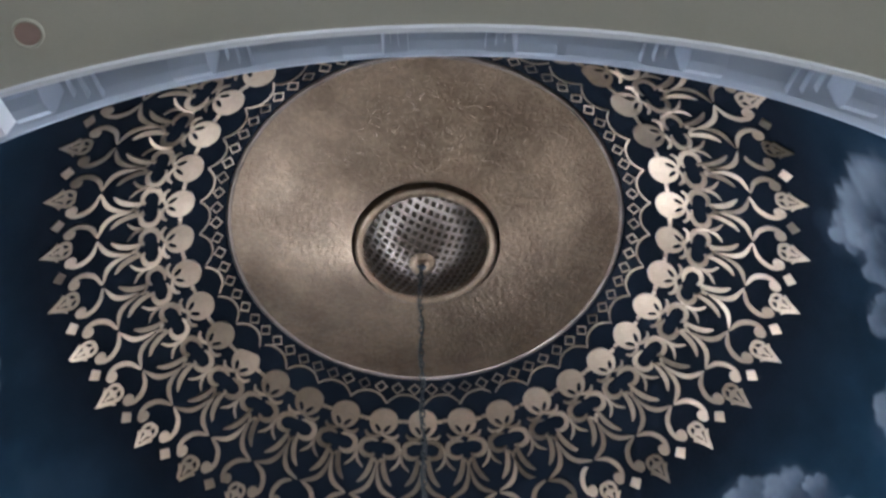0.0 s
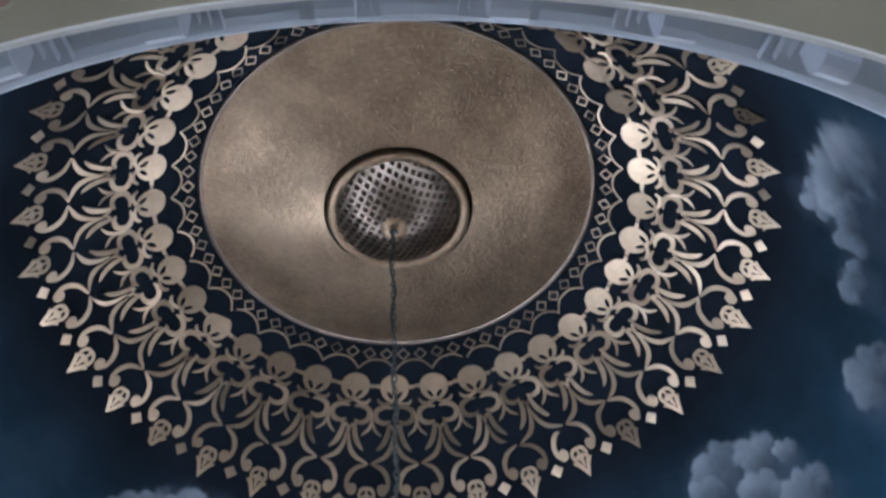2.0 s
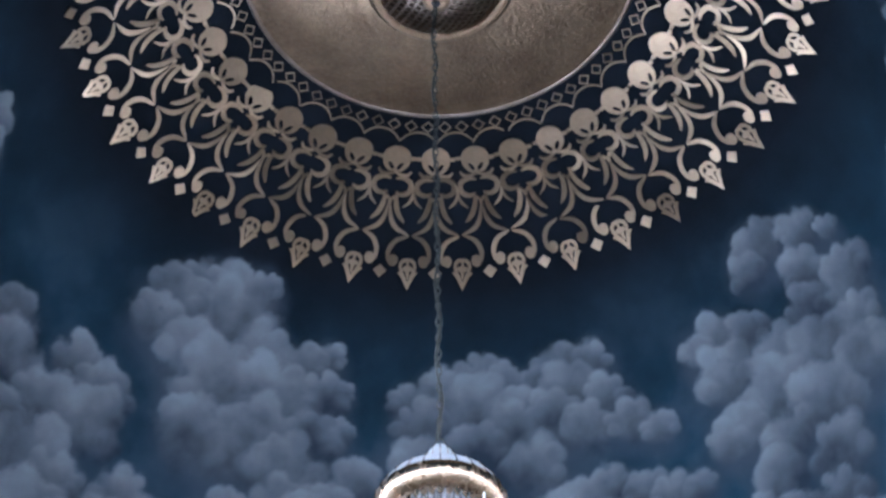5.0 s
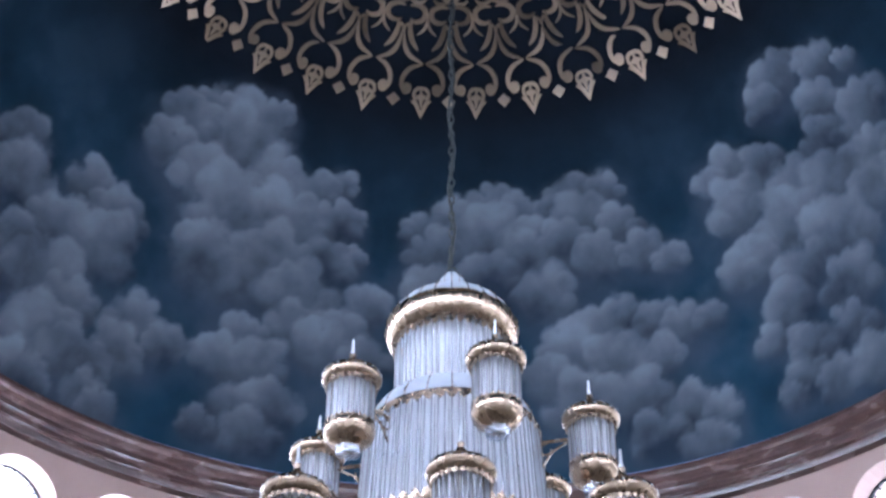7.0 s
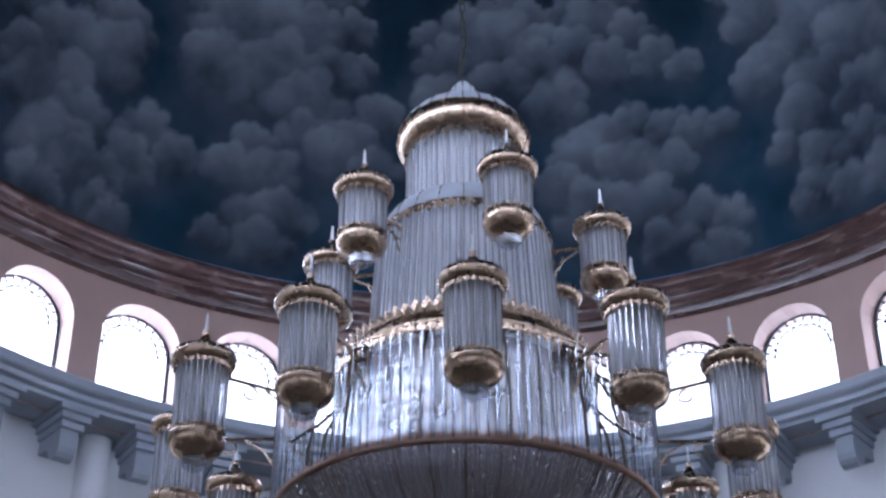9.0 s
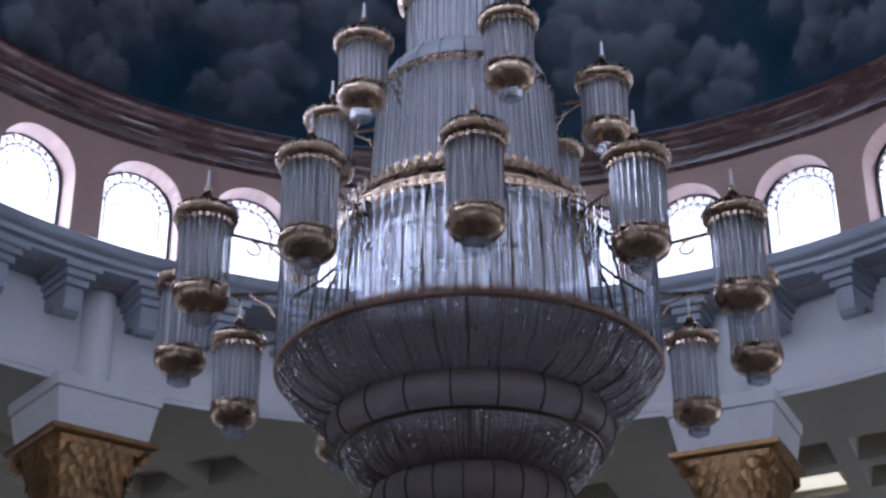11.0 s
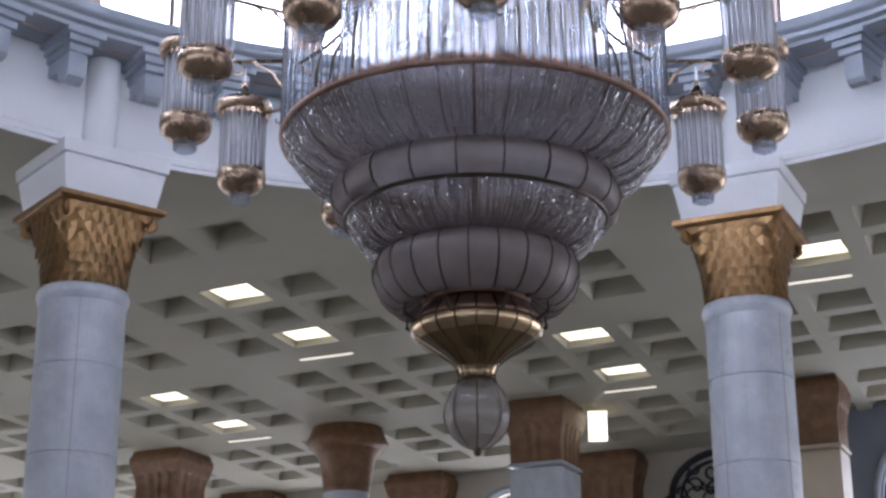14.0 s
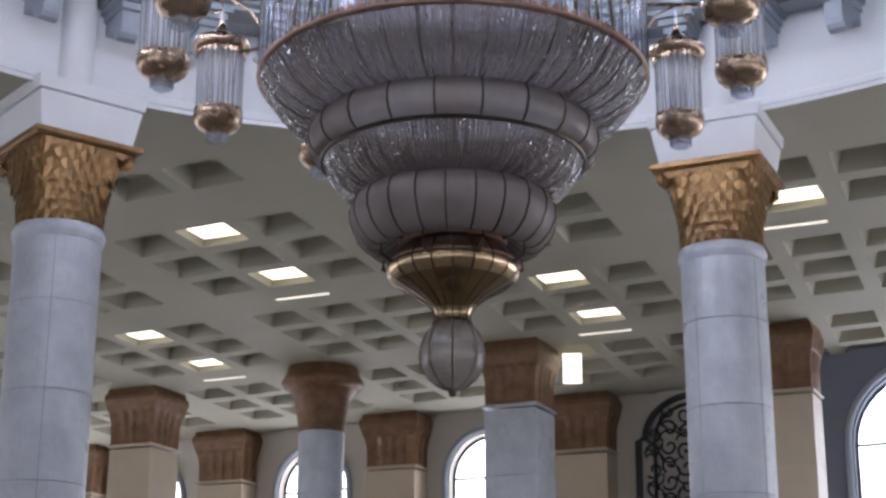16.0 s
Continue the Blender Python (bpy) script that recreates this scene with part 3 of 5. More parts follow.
# ---- hall: floor, coffered ceiling, walls ----
CEIL, HALF, BAY = 10.6, 31.0, 5.73
FAR = 27.55          # the wall at the far end
U0, V0, BAY_V = 17.97, -3.9, 5.2     # the middle of one bay; the bays across
PITCH_C, PITCH_V, OPEN_C, DEPTH_C = 1.47, 1.42, 1.08, 0.36
tagged(new("floor", mesh("floor", [hall(-HALF, -HALF, 0), hall(-HALF, HALF, 0), hall(HALF, HALF, 0), hall(HALF, -HALF, 0)], [(0, 1, 2, 3)], FLOOR)), "pale polished stone floor of the hall", "floor", kind="structure")


def build_ceiling():
    def edges(c0, pitch, step):
        e = [-HALF]
        k0 = math.floor((-HALF - c0) / pitch)
        for k in range(k0, k0 + 15):
            for j in (-1, 0, 1):
                c = c0 + k * pitch + j * step
                for s in (-0.5, 0.5):
                    x = c + s * OPEN_C
                    if -HALF + 0.3 < x < HALF - 0.3:
                        e.append(x)
        return e + [HALF]
    us, vs = edges(U0, BAY, PITCH_C), edges(V0, BAY_V, PITCH_V)
    V, F, lit = [], [], []

    def quad(*ps):
        k = len(V)
        V.extend(ps)
        F.append((k, k + 1, k + 2, k + 3))

    def plain(u0, v0, u1, v1):
        q = [hall(u0, v0, CEIL), hall(u0, v1, CEIL), hall(u1, v1, CEIL), hall(u1, v0, CEIL)]
        d = [math.hypot(p.x - DOME_X, p.y) for p in q]
        m = hall((u0 + u1) / 2, (v0 + v1) / 2, CEIL)
        half = math.hypot(u1 - u0, v1 - v0) / 2
        near = math.hypot(m.x - DOME_X, m.y) - half
        if max(d) < 10.0:
            return
        if near > 9.4:
            quad(*q)
            return
        um, vm = (u0 + u1) / 2, (v0 + v1) / 2
        if u1 - u0 > v1 - v0:
            plain(u0, v0, um, v1), plain(um, v0, u1, v1)
        else:
            plain(u0, v0, u1, vm), plain(u0, vm, u1, v1)

    def is_open(x, c0, pitch, step):
        y = (x - c0) / pitch
        y = (y - round(y)) * pitch
        return any(abs(y - j * step) < 0.1 for j in (-1, 0, 1))
    for i in range(len(us) - 1):
        for j in range(len(vs) - 1):
            u0, u1, v0, v1 = us[i], us[i + 1], vs[j], vs[j + 1]
            q = [hall(u0, v0, CEIL), hall(u0, v1, CEIL), hall(u1, v1, CEIL), hall(u1, v0, CEIL)]
            dist = [math.hypot(p.x - DOME_X, p.y) for p in q]
            if max(dist) < 9.9:
                continue
            if is_open((u0 + u1) / 2, U0, BAY, PITCH_C) and is_open((v0 + v1) / 2, V0, BAY_V, PITCH_V) and min(dist) > 10.9:
                b = 0.12
                t = [hall(u0 + b, v0 + b, CEIL + DEPTH_C), hall(u0 + b, v1 - b, CEIL + DEPTH_C), hall(u1 - b, v1 - b, CEIL + DEPTH_C), hall(u1 - b, v0 + b, CEIL + DEPTH_C)]
                for s in range(4):
                    quad(q[s], q[(s + 1) % 4], t[(s + 1) % 4], t[s])
                quad(*t)
            else:
                plain(u0, v0, u1, v1)
    tagged(new("ceiling", mesh("ceiling", V, F, CEILING)), "grey-white coffered hall ceiling", "ceiling", kind="structure")
    tagged(new("ceiling_ring", mesh("ceiling_ring", *lathe([(9.27, CEIL - 0.012), (10.9, CEIL - 0.012), (10.9, CEIL)], 128, cx=DOME_X), CEILING)), "plain ceiling band round the dome opening", "ceiling", kind="structure")


build_ceiling()


def coffer_light(u, v, lift=0.13):
    ob = thing("coffer_light", "glowing square light recessed in a ceiling coffer", "ceiling light", group="coffer lights")
    h = OPEN_C / 2 - 0.06
    part("diffuser", mesh("diffuser", [(-h, -h, 0), (-h, h, 0), (h, h, 0), (h, -h, 0)], [(0, 1, 2, 3)], COFFER_GLOW), ob)
    k = h - 0.012
    V, F = join(box(-h, -h, -0.03, h, -k, 0.02), box(-h, k, -0.03, h, h, 0.02), box(-h, -k, -0.03, -k, k, 0.02), box(k, -k, -0.03, h, k, 0.02))
    part("frame", mesh("frame", V, F, CEILING), ob)
    ob.matrix_basis = Matrix.Translation(hall(u, v, CEIL + lift)) @ Matrix.Rotation(-HALL, 4, "Z")
    return ob


def slot_light(u, v):
    ob = thing("slot_light", "slim glowing slot light on a ceiling beam", "ceiling light", group="slot lights")
    part("diffuser", mesh("diffuser", *box(-0.60, -0.055, -0.02, 0.60, 0.055, 0.0), SLOT_GLOW), ob)
    part("frame", mesh("frame", *join(box(-0.62, -0.075, -0.012, 0.62, -0.057, 0.0), box(-0.62, 0.057, -0.012, 0.62, 0.075, 0.0)), CEILING), ob)
    ob.matrix_basis = Matrix.Translation(hall(u, v, CEIL - 0.002)) @ Matrix.Rotation(-HALL, 4, "Z")


for v in (V0 - 2 * BAY_V, V0 - BAY_V, V0, V0 + BAY_V):
    for uc in (U0, U0 - BAY):
        if (uc == U0) != (v in (V0, V0 - 2 * BAY_V)):
            continue
        for s in (-1, 1):
            coffer_light(uc + s * PITCH_C, v)
        slot_light(uc + PITCH_C + 1.36, v - 0.2)


def light_box(u, v):
    """A glowing panel hung edge-on below the ceiling, added for a bright patch."""
    ob = thing("light_box", "upright glowing panel standing in for a bright patch below the ceiling", "ceiling light")
    part("diffuser", mesh("diffuser", *box(-0.22, -0.03, -0.74, 0.22, 0.03, -0.03), COFFER_GLOW), ob)
    part("frame", mesh("frame", *box(-0.25, -0.04, -0.03, 0.25, 0.04, 0.0), CEILING), ob)
    ob.matrix_basis = Matrix.Translation(hall(u, v, CEIL)) @ Matrix.Rotation(radians(-4), 4, "Z")


light_box(22.3, -5.35)


def arched_wall(name, u_at, v_lo, v_hi, openings, label, mat, along_v=True, thick=0.5, side=1):
    """A hall wall with arched openings of (centre, half-width, sill, spring); outward on the side given."""
    V, F = [], []

    def P(s, z, d):
        return hall(u_at + d * side, s, z) if along_v else hall(s, u_at + d * side, z)

    def quad(*ps):
        k = len(V)
        V.extend(ps)
        F.append((k, k + 1, k + 2, k + 3))
    n = 14
    for d in (0.0, thick):
        x = v_lo
        for c, hw, sill, spr in openings:
            quad(P(x, 0, d), P(c - hw, 0, d), P(c - hw, CEIL + 0.1, d), P(x, CEIL + 0.1, d))
            quad(P(c - hw, 0, d), P(c + hw, 0, d), P(c + hw, sill, d), P(c - hw, sill, d))
            for i in range(n):
                t, t2 = math.pi * (1 - i / n), math.pi * (1 - (i + 1) / n)
                a, b = c + hw * math.cos(t), c + hw * math.cos(t2)
                quad(P(a, spr + hw * math.sin(t), d), P(b, spr + hw * math.sin(t2), d), P(b, CEIL + 0.1, d), P(a, CEIL + 0.1, d))
            x = c + hw
        quad(P(x, 0, d), P(v_hi, 0, d), P(v_hi, CEIL + 0.1, d), P(x, CEIL + 0.1, d))
    for c, hw, sill, spr in openings:
        o = [(c - hw, sill)] + [(c + hw * math.cos(math.pi * (1 - i / n)), spr + hw * math.sin(math.pi * i / n)) for i in range(n + 1)] + [(c + hw, sill)]
        for i in range(len(o)):
            (a, z), (b, y) = o[i], o[(i + 1) % len(o)]
            quad(P(a, z, 0), P(b, y, 0), P(b, y, thick), P(a, z, thick))
    tagged(new(name, mesh(name, V, F, mat)), label, "wall", kind="structure")


LINES = [-1.8 + BAY * k for k in range(-4, 6)]          # the column lines across the hall
bays = [-1.8 + BAY * (k + 0.5) for k in range(-4, 5)]
wins = [(c, 1.15, 2.2, 7.0) for c in bays]
far_wins = [(c, 1.15, 2.2, 8.8) for c in (-26.8, -20.98, -15.13, -9.5)]
arched_wall("wall_far", FAR, -HALF, -1.3, far_wins, "cream plastered far wall with arched windows", FARWALL)
arched_wall("wall_back", -HALF, -HALF, HALF, wins, "plastered back wall with arched windows", WHITE, side=-1)
arched_wall("wall_left", -HALF, -HALF, HALF, wins, "plastered side wall with arched windows", WHITE, along_v=False, side=-1)
arched_wall("wall_right", HALF, -HALF, HALF, wins, "plastered side wall with arched windows", WHITE, along_v=False)
for c, hw, sill, spr in far_wins:
    area_lamp("hall_daylight", hall(FAR + 0.7, c, 5.2), hall(0, c, 4.0), 2.4, 6.2, HALL_LAMP, (0.84, 0.92, 1.0))
for c, hw, sill, spr in wins[1::2]:
    area_lamp("hall_daylight", hall(-HALF - 0.7, c, 5.2), hall(0, c, 4.0), 2.4, 6.2, HALL_LAMP, (0.84, 0.92, 1.0))
    area_lamp("hall_daylight_shade", hall(c, -HALF - 0.7, 5.2), hall(c, 0, 4.0), 2.4, 6.2, HALL_LAMP * 0.4, (0.84, 0.92, 1.0))
    area_lamp("hall_daylight", hall(c, HALF + 0.7, 5.2), hall(c, 0, 4.0), 2.4, 6.2, HALL_LAMP, (0.84, 0.92, 1.0))
# ---- things ----


def hall_backdrops():
    V, F = lathe([(10.6, 11.2), (10.6, 16.0)], 64, cx=DOME_X)
    tagged(new("backdrop_drum", mesh("backdrop_drum", V, F, SKYGLOW)), "bright overcast sky outside the drum windows", "sky", kind="structure")
    for name, a, b in (("far", (FAR + 1.5, -HALF - 2), (FAR + 1.5, HALF + 2)), ("back", (-HALF - 1.5, -HALF), (-HALF - 1.5, HALF)), ("left", (-HALF, -HALF - 1.5), (HALF, -HALF - 1.5)), ("right", (-HALF, HALF + 1.5), (HALF, HALF + 1.5))):
        ob = new("backdrop_" + name, mesh("backdrop", [hall(*a, 0), hall(*b, 0), hall(*b, 11.0), hall(*a, 11.0)], [(0, 1, 2, 3)], SKYGLOW))
        tagged(ob, "bright overcast sky outside the hall windows", "sky", kind="structure")


hall_backdrops()

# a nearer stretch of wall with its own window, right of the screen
arched_wall("wall_niche", 25.4, -1.5, 12.0, [(2.47, 1.65, 2.0, 8.45)], "wall with a large arched window, its shade in the blue-grey colour", SHADED_WALL, thick=0.5)
arched_wall("wall_return", -1.5, 25.4, FAR, [], "plain plastered wall return", WHITE, along_v=False, thick=0.3)
for u, c in ((FAR + 0.35, -20.98), (FAR + 0.35, -15.13), (FAR + 0.35, -9.5), (25.75, 2.47)):
    hw = 1.65 if u < 27 else 1.15
    spr = 8.45 if u < 27 else 8.8
    w = tagged(new("window_%d" % (WINDOWS + 1 + int(c + 23))), "arched hall window with dark frame and bright daylight", "window", "hall windows", "structure")
    o = [hall(u, c - hw + 0.03, 2.2)] + [hall(u, c + (hw - 0.03) * math.cos(math.pi * (1 - i / 18)), spr + (hw - 0.03) * math.sin(math.pi * i / 18)) for i in range(19)] + [hall(u, c + hw - 0.03, 2.2)]
    part("window_frame", mesh("window_frame", *tube(o, 0.05, 6), IRON), w)
    part("mullion", mesh("mullion", *join(tube([hall(u, c, 2.2), hall(u, c, spr)], 0.03, 5), tube([hall(u, c - hw, spr), hall(u, c + hw, spr)], 0.035, 5), tube([hall(u, c - hw, 5.4), hall(u, c + hw, 5.4)], 0.03, 5)), IRON), w)
    pn = part("pane", mesh("pane", [p + (hall(0.04, 0, 0)) for p in o], [tuple(range(len(o)))], PANE), w)
    pn.visible_shadow = False
    trim = [hall(u - 0.4, c + (hw + 0.12) * math.cos(math.pi * (1 - i / 18)), spr + (hw + 0.12) * math.sin(math.pi * i / 18)) for i in range(19)]
    part("arch_trim", mesh("arch_trim", *tube([hall(u - 0.4, c - hw - 0.12, 2.2)] + trim + [hall(u - 0.4, c + hw + 0.12, 2.2)], 0.09, 8), LEDGE), w)


# ---- hall columns ----
def fluted(h, n=64, flutes=16, depth=0.04):
    o = superellipse(h, h, 0.93, n)
    return [(x * (1 - depth * (i % 4 >= 2)), y * (1 - depth * (i % 4 >= 2))) for i, (x, y) in enumerate(o)]


def plain_square(h, n=64):
    return superellipse(h, h, 0.97, n)


def brown_capital(parent, r):
    levels = [(fluted(r * 1.0), 9.12), (fluted(r * 1.02), 9.7), (fluted(r * 1.1), 9.95), (fluted(r * 1.16), 10.02)]
    part("capital", mesh("capital", *loft(levels), WOOD), parent, "carved brown fluted capital")
    part("capital_moulding", mesh("capital_moulding", *loft([(plain_square(r * 1.12), 10.0), (plain_square(r * 1.16), 10.08), (plain_square(r * 1.2), 10.2), (plain_square(r * 1.24), 10.3), (plain_square(r * 1.24), 10.42), (plain_square(r * 1.18), 10.46), (plain_square(r * 1.12), 10.598)]), WOOD), parent)


def square_column(u, v, shaft_mat, label, r=0.62):
    col = thing("square_column", label, "column", group="square hall columns")
    h = 0.0
    while h < 9.0:
        step = min(1.5, 9.06 - h)
        part("stone_block", mesh("stone_block", *loft([(superellipse(r, r, 1.0), h + 0.004), (superellipse(r, r, 1.0), h + step - 0.004)]), shaft_mat), col)
        h += step
    part("neck_ring", mesh("neck_ring", *loft([(superellipse(r, r + 0.03, 1.0), 9.05), (superellipse(r, r + 0.05, 1.0), 9.09), (superellipse(r, r + 0.02, 1.0), 9.13)]), shaft_mat), col)
    brown_capital(col, r)
    col.matrix_basis = Matrix.Translation(hall(u, v, 0)) @ Matrix.Rotation(-HALL, 4, "Z")
    return col


for u, v, r in ((22.4, -0.1, 0.5), (21.15, -6.35, 0.62), (21.3, -17.25, 0.64)):
    square_column(u, v, MARBLE if v == -6.35 else CREAM, "square stone column with a carved brown capital", r)
for v in (-23.4, -17.85, -12.1, -6.4):
    square_column(27.4, v, CREAM, "square cream wall pier with a carved brown capital", 0.74)


def round_column(u, v):
    col = thing("round_column", "slender round marble column with a brown bowl capital", "column")
    r = 0.56
    for k in range(6):
        part("marble_drum", mesh("marble_drum", *lathe([(r, k * 1.5 + 0.004), (r, k * 1.5 + 1.496)], 32), MARBLE, True), col)
    part("capital", mesh("capital", *lathe([(r, 9.0), (r + 0.03, 9.05), (r + 0.02, 9.15), (r + 0.06, 9.5), (r + 0.14, 9.85), (r + 0.28, 10.05)], 40), WOOD, True), col, "brown turned bowl capital")
    part("capital_rim", mesh("capital_rim", *lathe([(r + 0.28, 10.05), (r + 0.4, 10.1), (r + 0.46, 10.22), (r + 0.4, 10.34), (r + 0.36, 10.4), (r + 0.3, 10.6)], 40), WOOD, True), col)
    col.matrix_basis = Matrix.Translation(hall(u, v, 0))


round_column(21.1, -11.7)


def tracery_screen():
    ob = thing("tracery_screen", "arched dark blue frame with black scrolling ironwork", "screen")
    vc, hw, u = -3.5, 1.32, FAR - 0.08

    def at(x, z):
        return hall(u, vc + x, z)
    rim = [at(-hw - 0.2, 2.0), at(-hw - 0.2, 9.35), at(-hw, 9.4)] + [at(hw * math.cos(math.pi * (1 - i / 20)), 9.4 + 1.05 * math.sin(math.pi * i / 20)) for i in range(21)] + [at(hw, 9.4), at(hw + 0.2, 9.35), at(hw + 0.2, 2.0)]
    part("frame", mesh("frame", *tube(rim, 0.09, 8), IRON), ob)
    inner = [at(-hw + 0.25, 2.0)] + [at((hw - 0.25) * math.cos(math.pi * (1 - i / 20)), 9.35 + 0.88 * math.sin(math.pi * i / 20)) for i in range(21)] + [at(hw - 0.25, 2.0)]
    part("inner_frame", mesh("inner_frame", *tube(inner, 0.05, 6), IRON), ob)
    lines = []
    rnd = random.Random(3)
    for row in range(11):
        for colm in range(6):
            x, z = -1.1 + 0.44 * colm, 9.95 - 0.46 * row + 0.12 * (colm % 2)
            if abs(x) > 0.7 and row == 0:
                continue
            sgn = 1 if (row + colm) % 2 else -1
            a0 = rnd.uniform(0, 6)
            lines.append(tube([at(x + sgn * 0.24 * (1 - q / 8) * math.cos(q + a0), z + 0.24 * (1 - q / 8) * math.sin(q + a0)) for q in np.linspace(0, 6.3, 18)], 0.034, 5))
            lines.append(tube([at(x + 0.26 * math.cos(a0 + q), z - 0.22 + 0.2 * math.sin(a0 + q)) for q in np.linspace(0, 3, 9)], 0.028, 5))
    part("ironwork", mesh("ironwork", *join(*lines), IRON), ob)


tracery_screen()
speaker = thing("ceiling_speaker", "small round beige speaker grille in the ceiling", "speaker")
speaker.location = (-2.385, -9.27, CEIL - 0.016)
speaker.scale = (0.66, 0.66, 1)
part("rim", mesh("rim", *lathe([(0.155, 0.004), (0.155, -0.02), (0.13, -0.025), (0.125, -0.005)], 32), CEILING, True), speaker)
part("grille", mesh("grille", *lathe([(0.125, -0.008), (0.06, -0.016), (0.0, -0.018)], 32), TAN, True), speaker)
for u, v in ((25.36, -12.25), (26.0, -12.26), (25.3, -6.7), (26.0, -6.65)):
    dl = thing("downlight", "small recessed downlight in the ceiling", "downlight", hall(u, v, CEIL - 0.002), group="downlights")
    part("rim", mesh("rim", *lathe([(0.13, 0.0), (0.13, -0.03), (0.09, -0.03), (0.085, 0.0)], 20), CEILING, True), dl)
    part("lens", mesh("lens", *lathe([(0.085, -0.01), (0.0, -0.012)], 20), LEDGE, True), dl)


# ---- medallion at the crown of the dome ----
REPEATS, GLOBE_AZ = 36, -1.6


def on_dome(x, r, lift):
    return polar(math.degrees(x / r), r, dome_z(r) - lift, 0)


def plate(outline, lift=0.035, thick=0.02):
    """A cut plate with this outline of (x, r), lying on the dome."""
    n = len(outline)
    V = [on_dome(x, r, lift) for x, r in outline] + [on_dome(x, r, lift - thick) for x, r in outline]
    F = [tuple(range(n))] + [(i, (i + 1) % n, n + (i + 1) % n, n + i) for i in range(n)]
    return V, F


def smooth_line(pts, n=12):
    """Catmull-Rom through pts."""
    P = [Vector(p).to_2d() if len(p) > 2 else Vector(p) for p in pts]
    P = [2 * P[0] - P[1]] + P + [2 * P[-1] - P[-2]]
    out = []
    for i in range(1, len(P) - 2):
        for k in range(n if i < len(P) - 3 else n + 1):
            t = k / n
            a, b, c, d = P[i - 1], P[i], P[i + 1], P[i + 2]
            out.append(0.5 * (2 * b + (c - a) * t + (2 * a - 5 * b + 4 * c - d) * t * t + (3 * b - a - 3 * c + d) * t ** 3))
    return out


def crescent(pts, width, tip=0.12, lift=0.035, swell=0.7):
    """A tapering stroke along pts of (x, r)."""
    line = smooth_line(pts, 6)
    n = len(line)
    left, right = [], []
    for i, p in enumerate(line):
        d = (line[min(i + 1, n - 1)] - line[max(i - 1, 0)]).normalized()
        nrm = Vector((-d.y, d.x))
        w = 0.44 * width * (tip + (1 - tip) * math.sin(math.pi * i / (n - 1)) ** swell)
        left.append(p + nrm * w)
        right.append(p - nrm * w)
    V, F = [], []
    for row, dz in ((left, 0), (right, 0), (left, 0.02), (right, 0.02)):
        V += [on_dome(p.x, p.y, lift - dz) for p in row]
    for i in range(n - 1):
        F.append((i, i + 1, n + i + 1, n + i))
        F.append((i, i + 1, 2 * n + i + 1, 2 * n + i))
        F.append((n + i, n + i + 1, 3 * n + i + 1, 3 * n + i))
    return V, F


def px(x, y):
    """Motif units to metres on the dome: x across, y outward."""
    return (x * 0.0042, 3.67 + (y - 300) * 0.00352)


def ring_plate(outer, inner, lift=0.035):
    """A plate with one hole; both outlines have as many points."""
    n = len(outer)
    V = [on_dome(x, r, lift) for x, r in outer] + [on_dome(x, r, lift) for x, r in inner] + [on_dome(x, r, lift - 0.02) for x, r in outer] + [on_dome(x, r, lift - 0.02) for x, r in inner]
    F = []
    for i in range(n):
        j = (i + 1) % n
        F += [(i, j, n + j, n + i), (i, j, 2 * n + j, 2 * n + i), (n + i, n + j, 3 * n + j, 3 * n + i)]
    return V, F


def ellipse(cx, cy, a, b, n=12, rot=0.0):
    out = []
    for i in range(n):
        t = 2 * math.pi * i / n
        x, y = a * math.cos(t), b * math.sin(t)
        out.append(px(cx + x * math.cos(rot) - y * math.sin(rot), cy + x * math.sin(rot) + y * math.cos(rot)))
    return out


def both(fn):
    """A shape and its mirror image."""
    return join(fn(1), fn(-1))


def globe_piece():
    """An egg with two splayed leaf-shaped slots, tied to its neighbours."""
    def half(s):
        outer, inner = [], []
        for i in range(24):
            t = 2 * math.pi * i / 24
            slot = (21 * math.cos(t), 8.5 * math.sin(t))
            tilt = radians(-58)
            x, y = 17 + slot[0] * math.cos(tilt) - slot[1] * math.sin(tilt), 328 + slot[0] * math.sin(tilt) + slot[1] * math.cos(tilt)
            inner.append(px(s * x, y))
            dx, dy = x - 17, y - 328
            n = math.hypot(dx, dy)
            dx, dy, q = dx / n, dy / n, n
            while q < 130 and 17 + q * dx > 0 and ((17 + q * dx) / 55) ** 2 + ((328 + q * dy - 296) / 59) ** 2 < 1:
                q += 1.0
            outer.append(px(s * (17 + q * dx), 328 + q * dy))
        return ring_plate(outer, inner)
    tie = both(lambda s: crescent([px(s * 50, 290), px(s * 66, 291), px(s * 76, 290)], 0.06, 0.3))
    top = plate([px(54 * math.cos(t), 296 - 59 * math.sin(t)) for t in np.linspace(0.0, math.pi, 17)] + [px(-26, 303), px(0, 318), px(26, 303)], 0.039)
    foot = plate([px(-6, 340), px(0, 318), px(6, 340), px(14, 352), px(0, 357), px(-14, 352)], 0.039)
    return mesh("globe_flower", *join(half(1), half(-1), top, foot, tie), GILT)


def curl_piece(s):
    return mesh("curl", *crescent([px(0, 352), px(s * 28, 364), px(s * 52, 362), px(s * 66, 345)], 0.055, 0.5), GILT)


def heart_piece(s):
    return mesh("heart_scroll", *crescent([px(s * 8, 380), px(s * 40, 376), px(s * 70, 396), px(s * 68, 432), px(s * 40, 446), px(s * 14, 436)], 0.09, 0.15), GILT)


def side_crescent(s):
    return mesh("side_crescent", *crescent([px(s * 74, 392), px(s * 86, 430), px(s * 78, 470), px(s * 52, 498)], 0.055, 0.12), GILT)


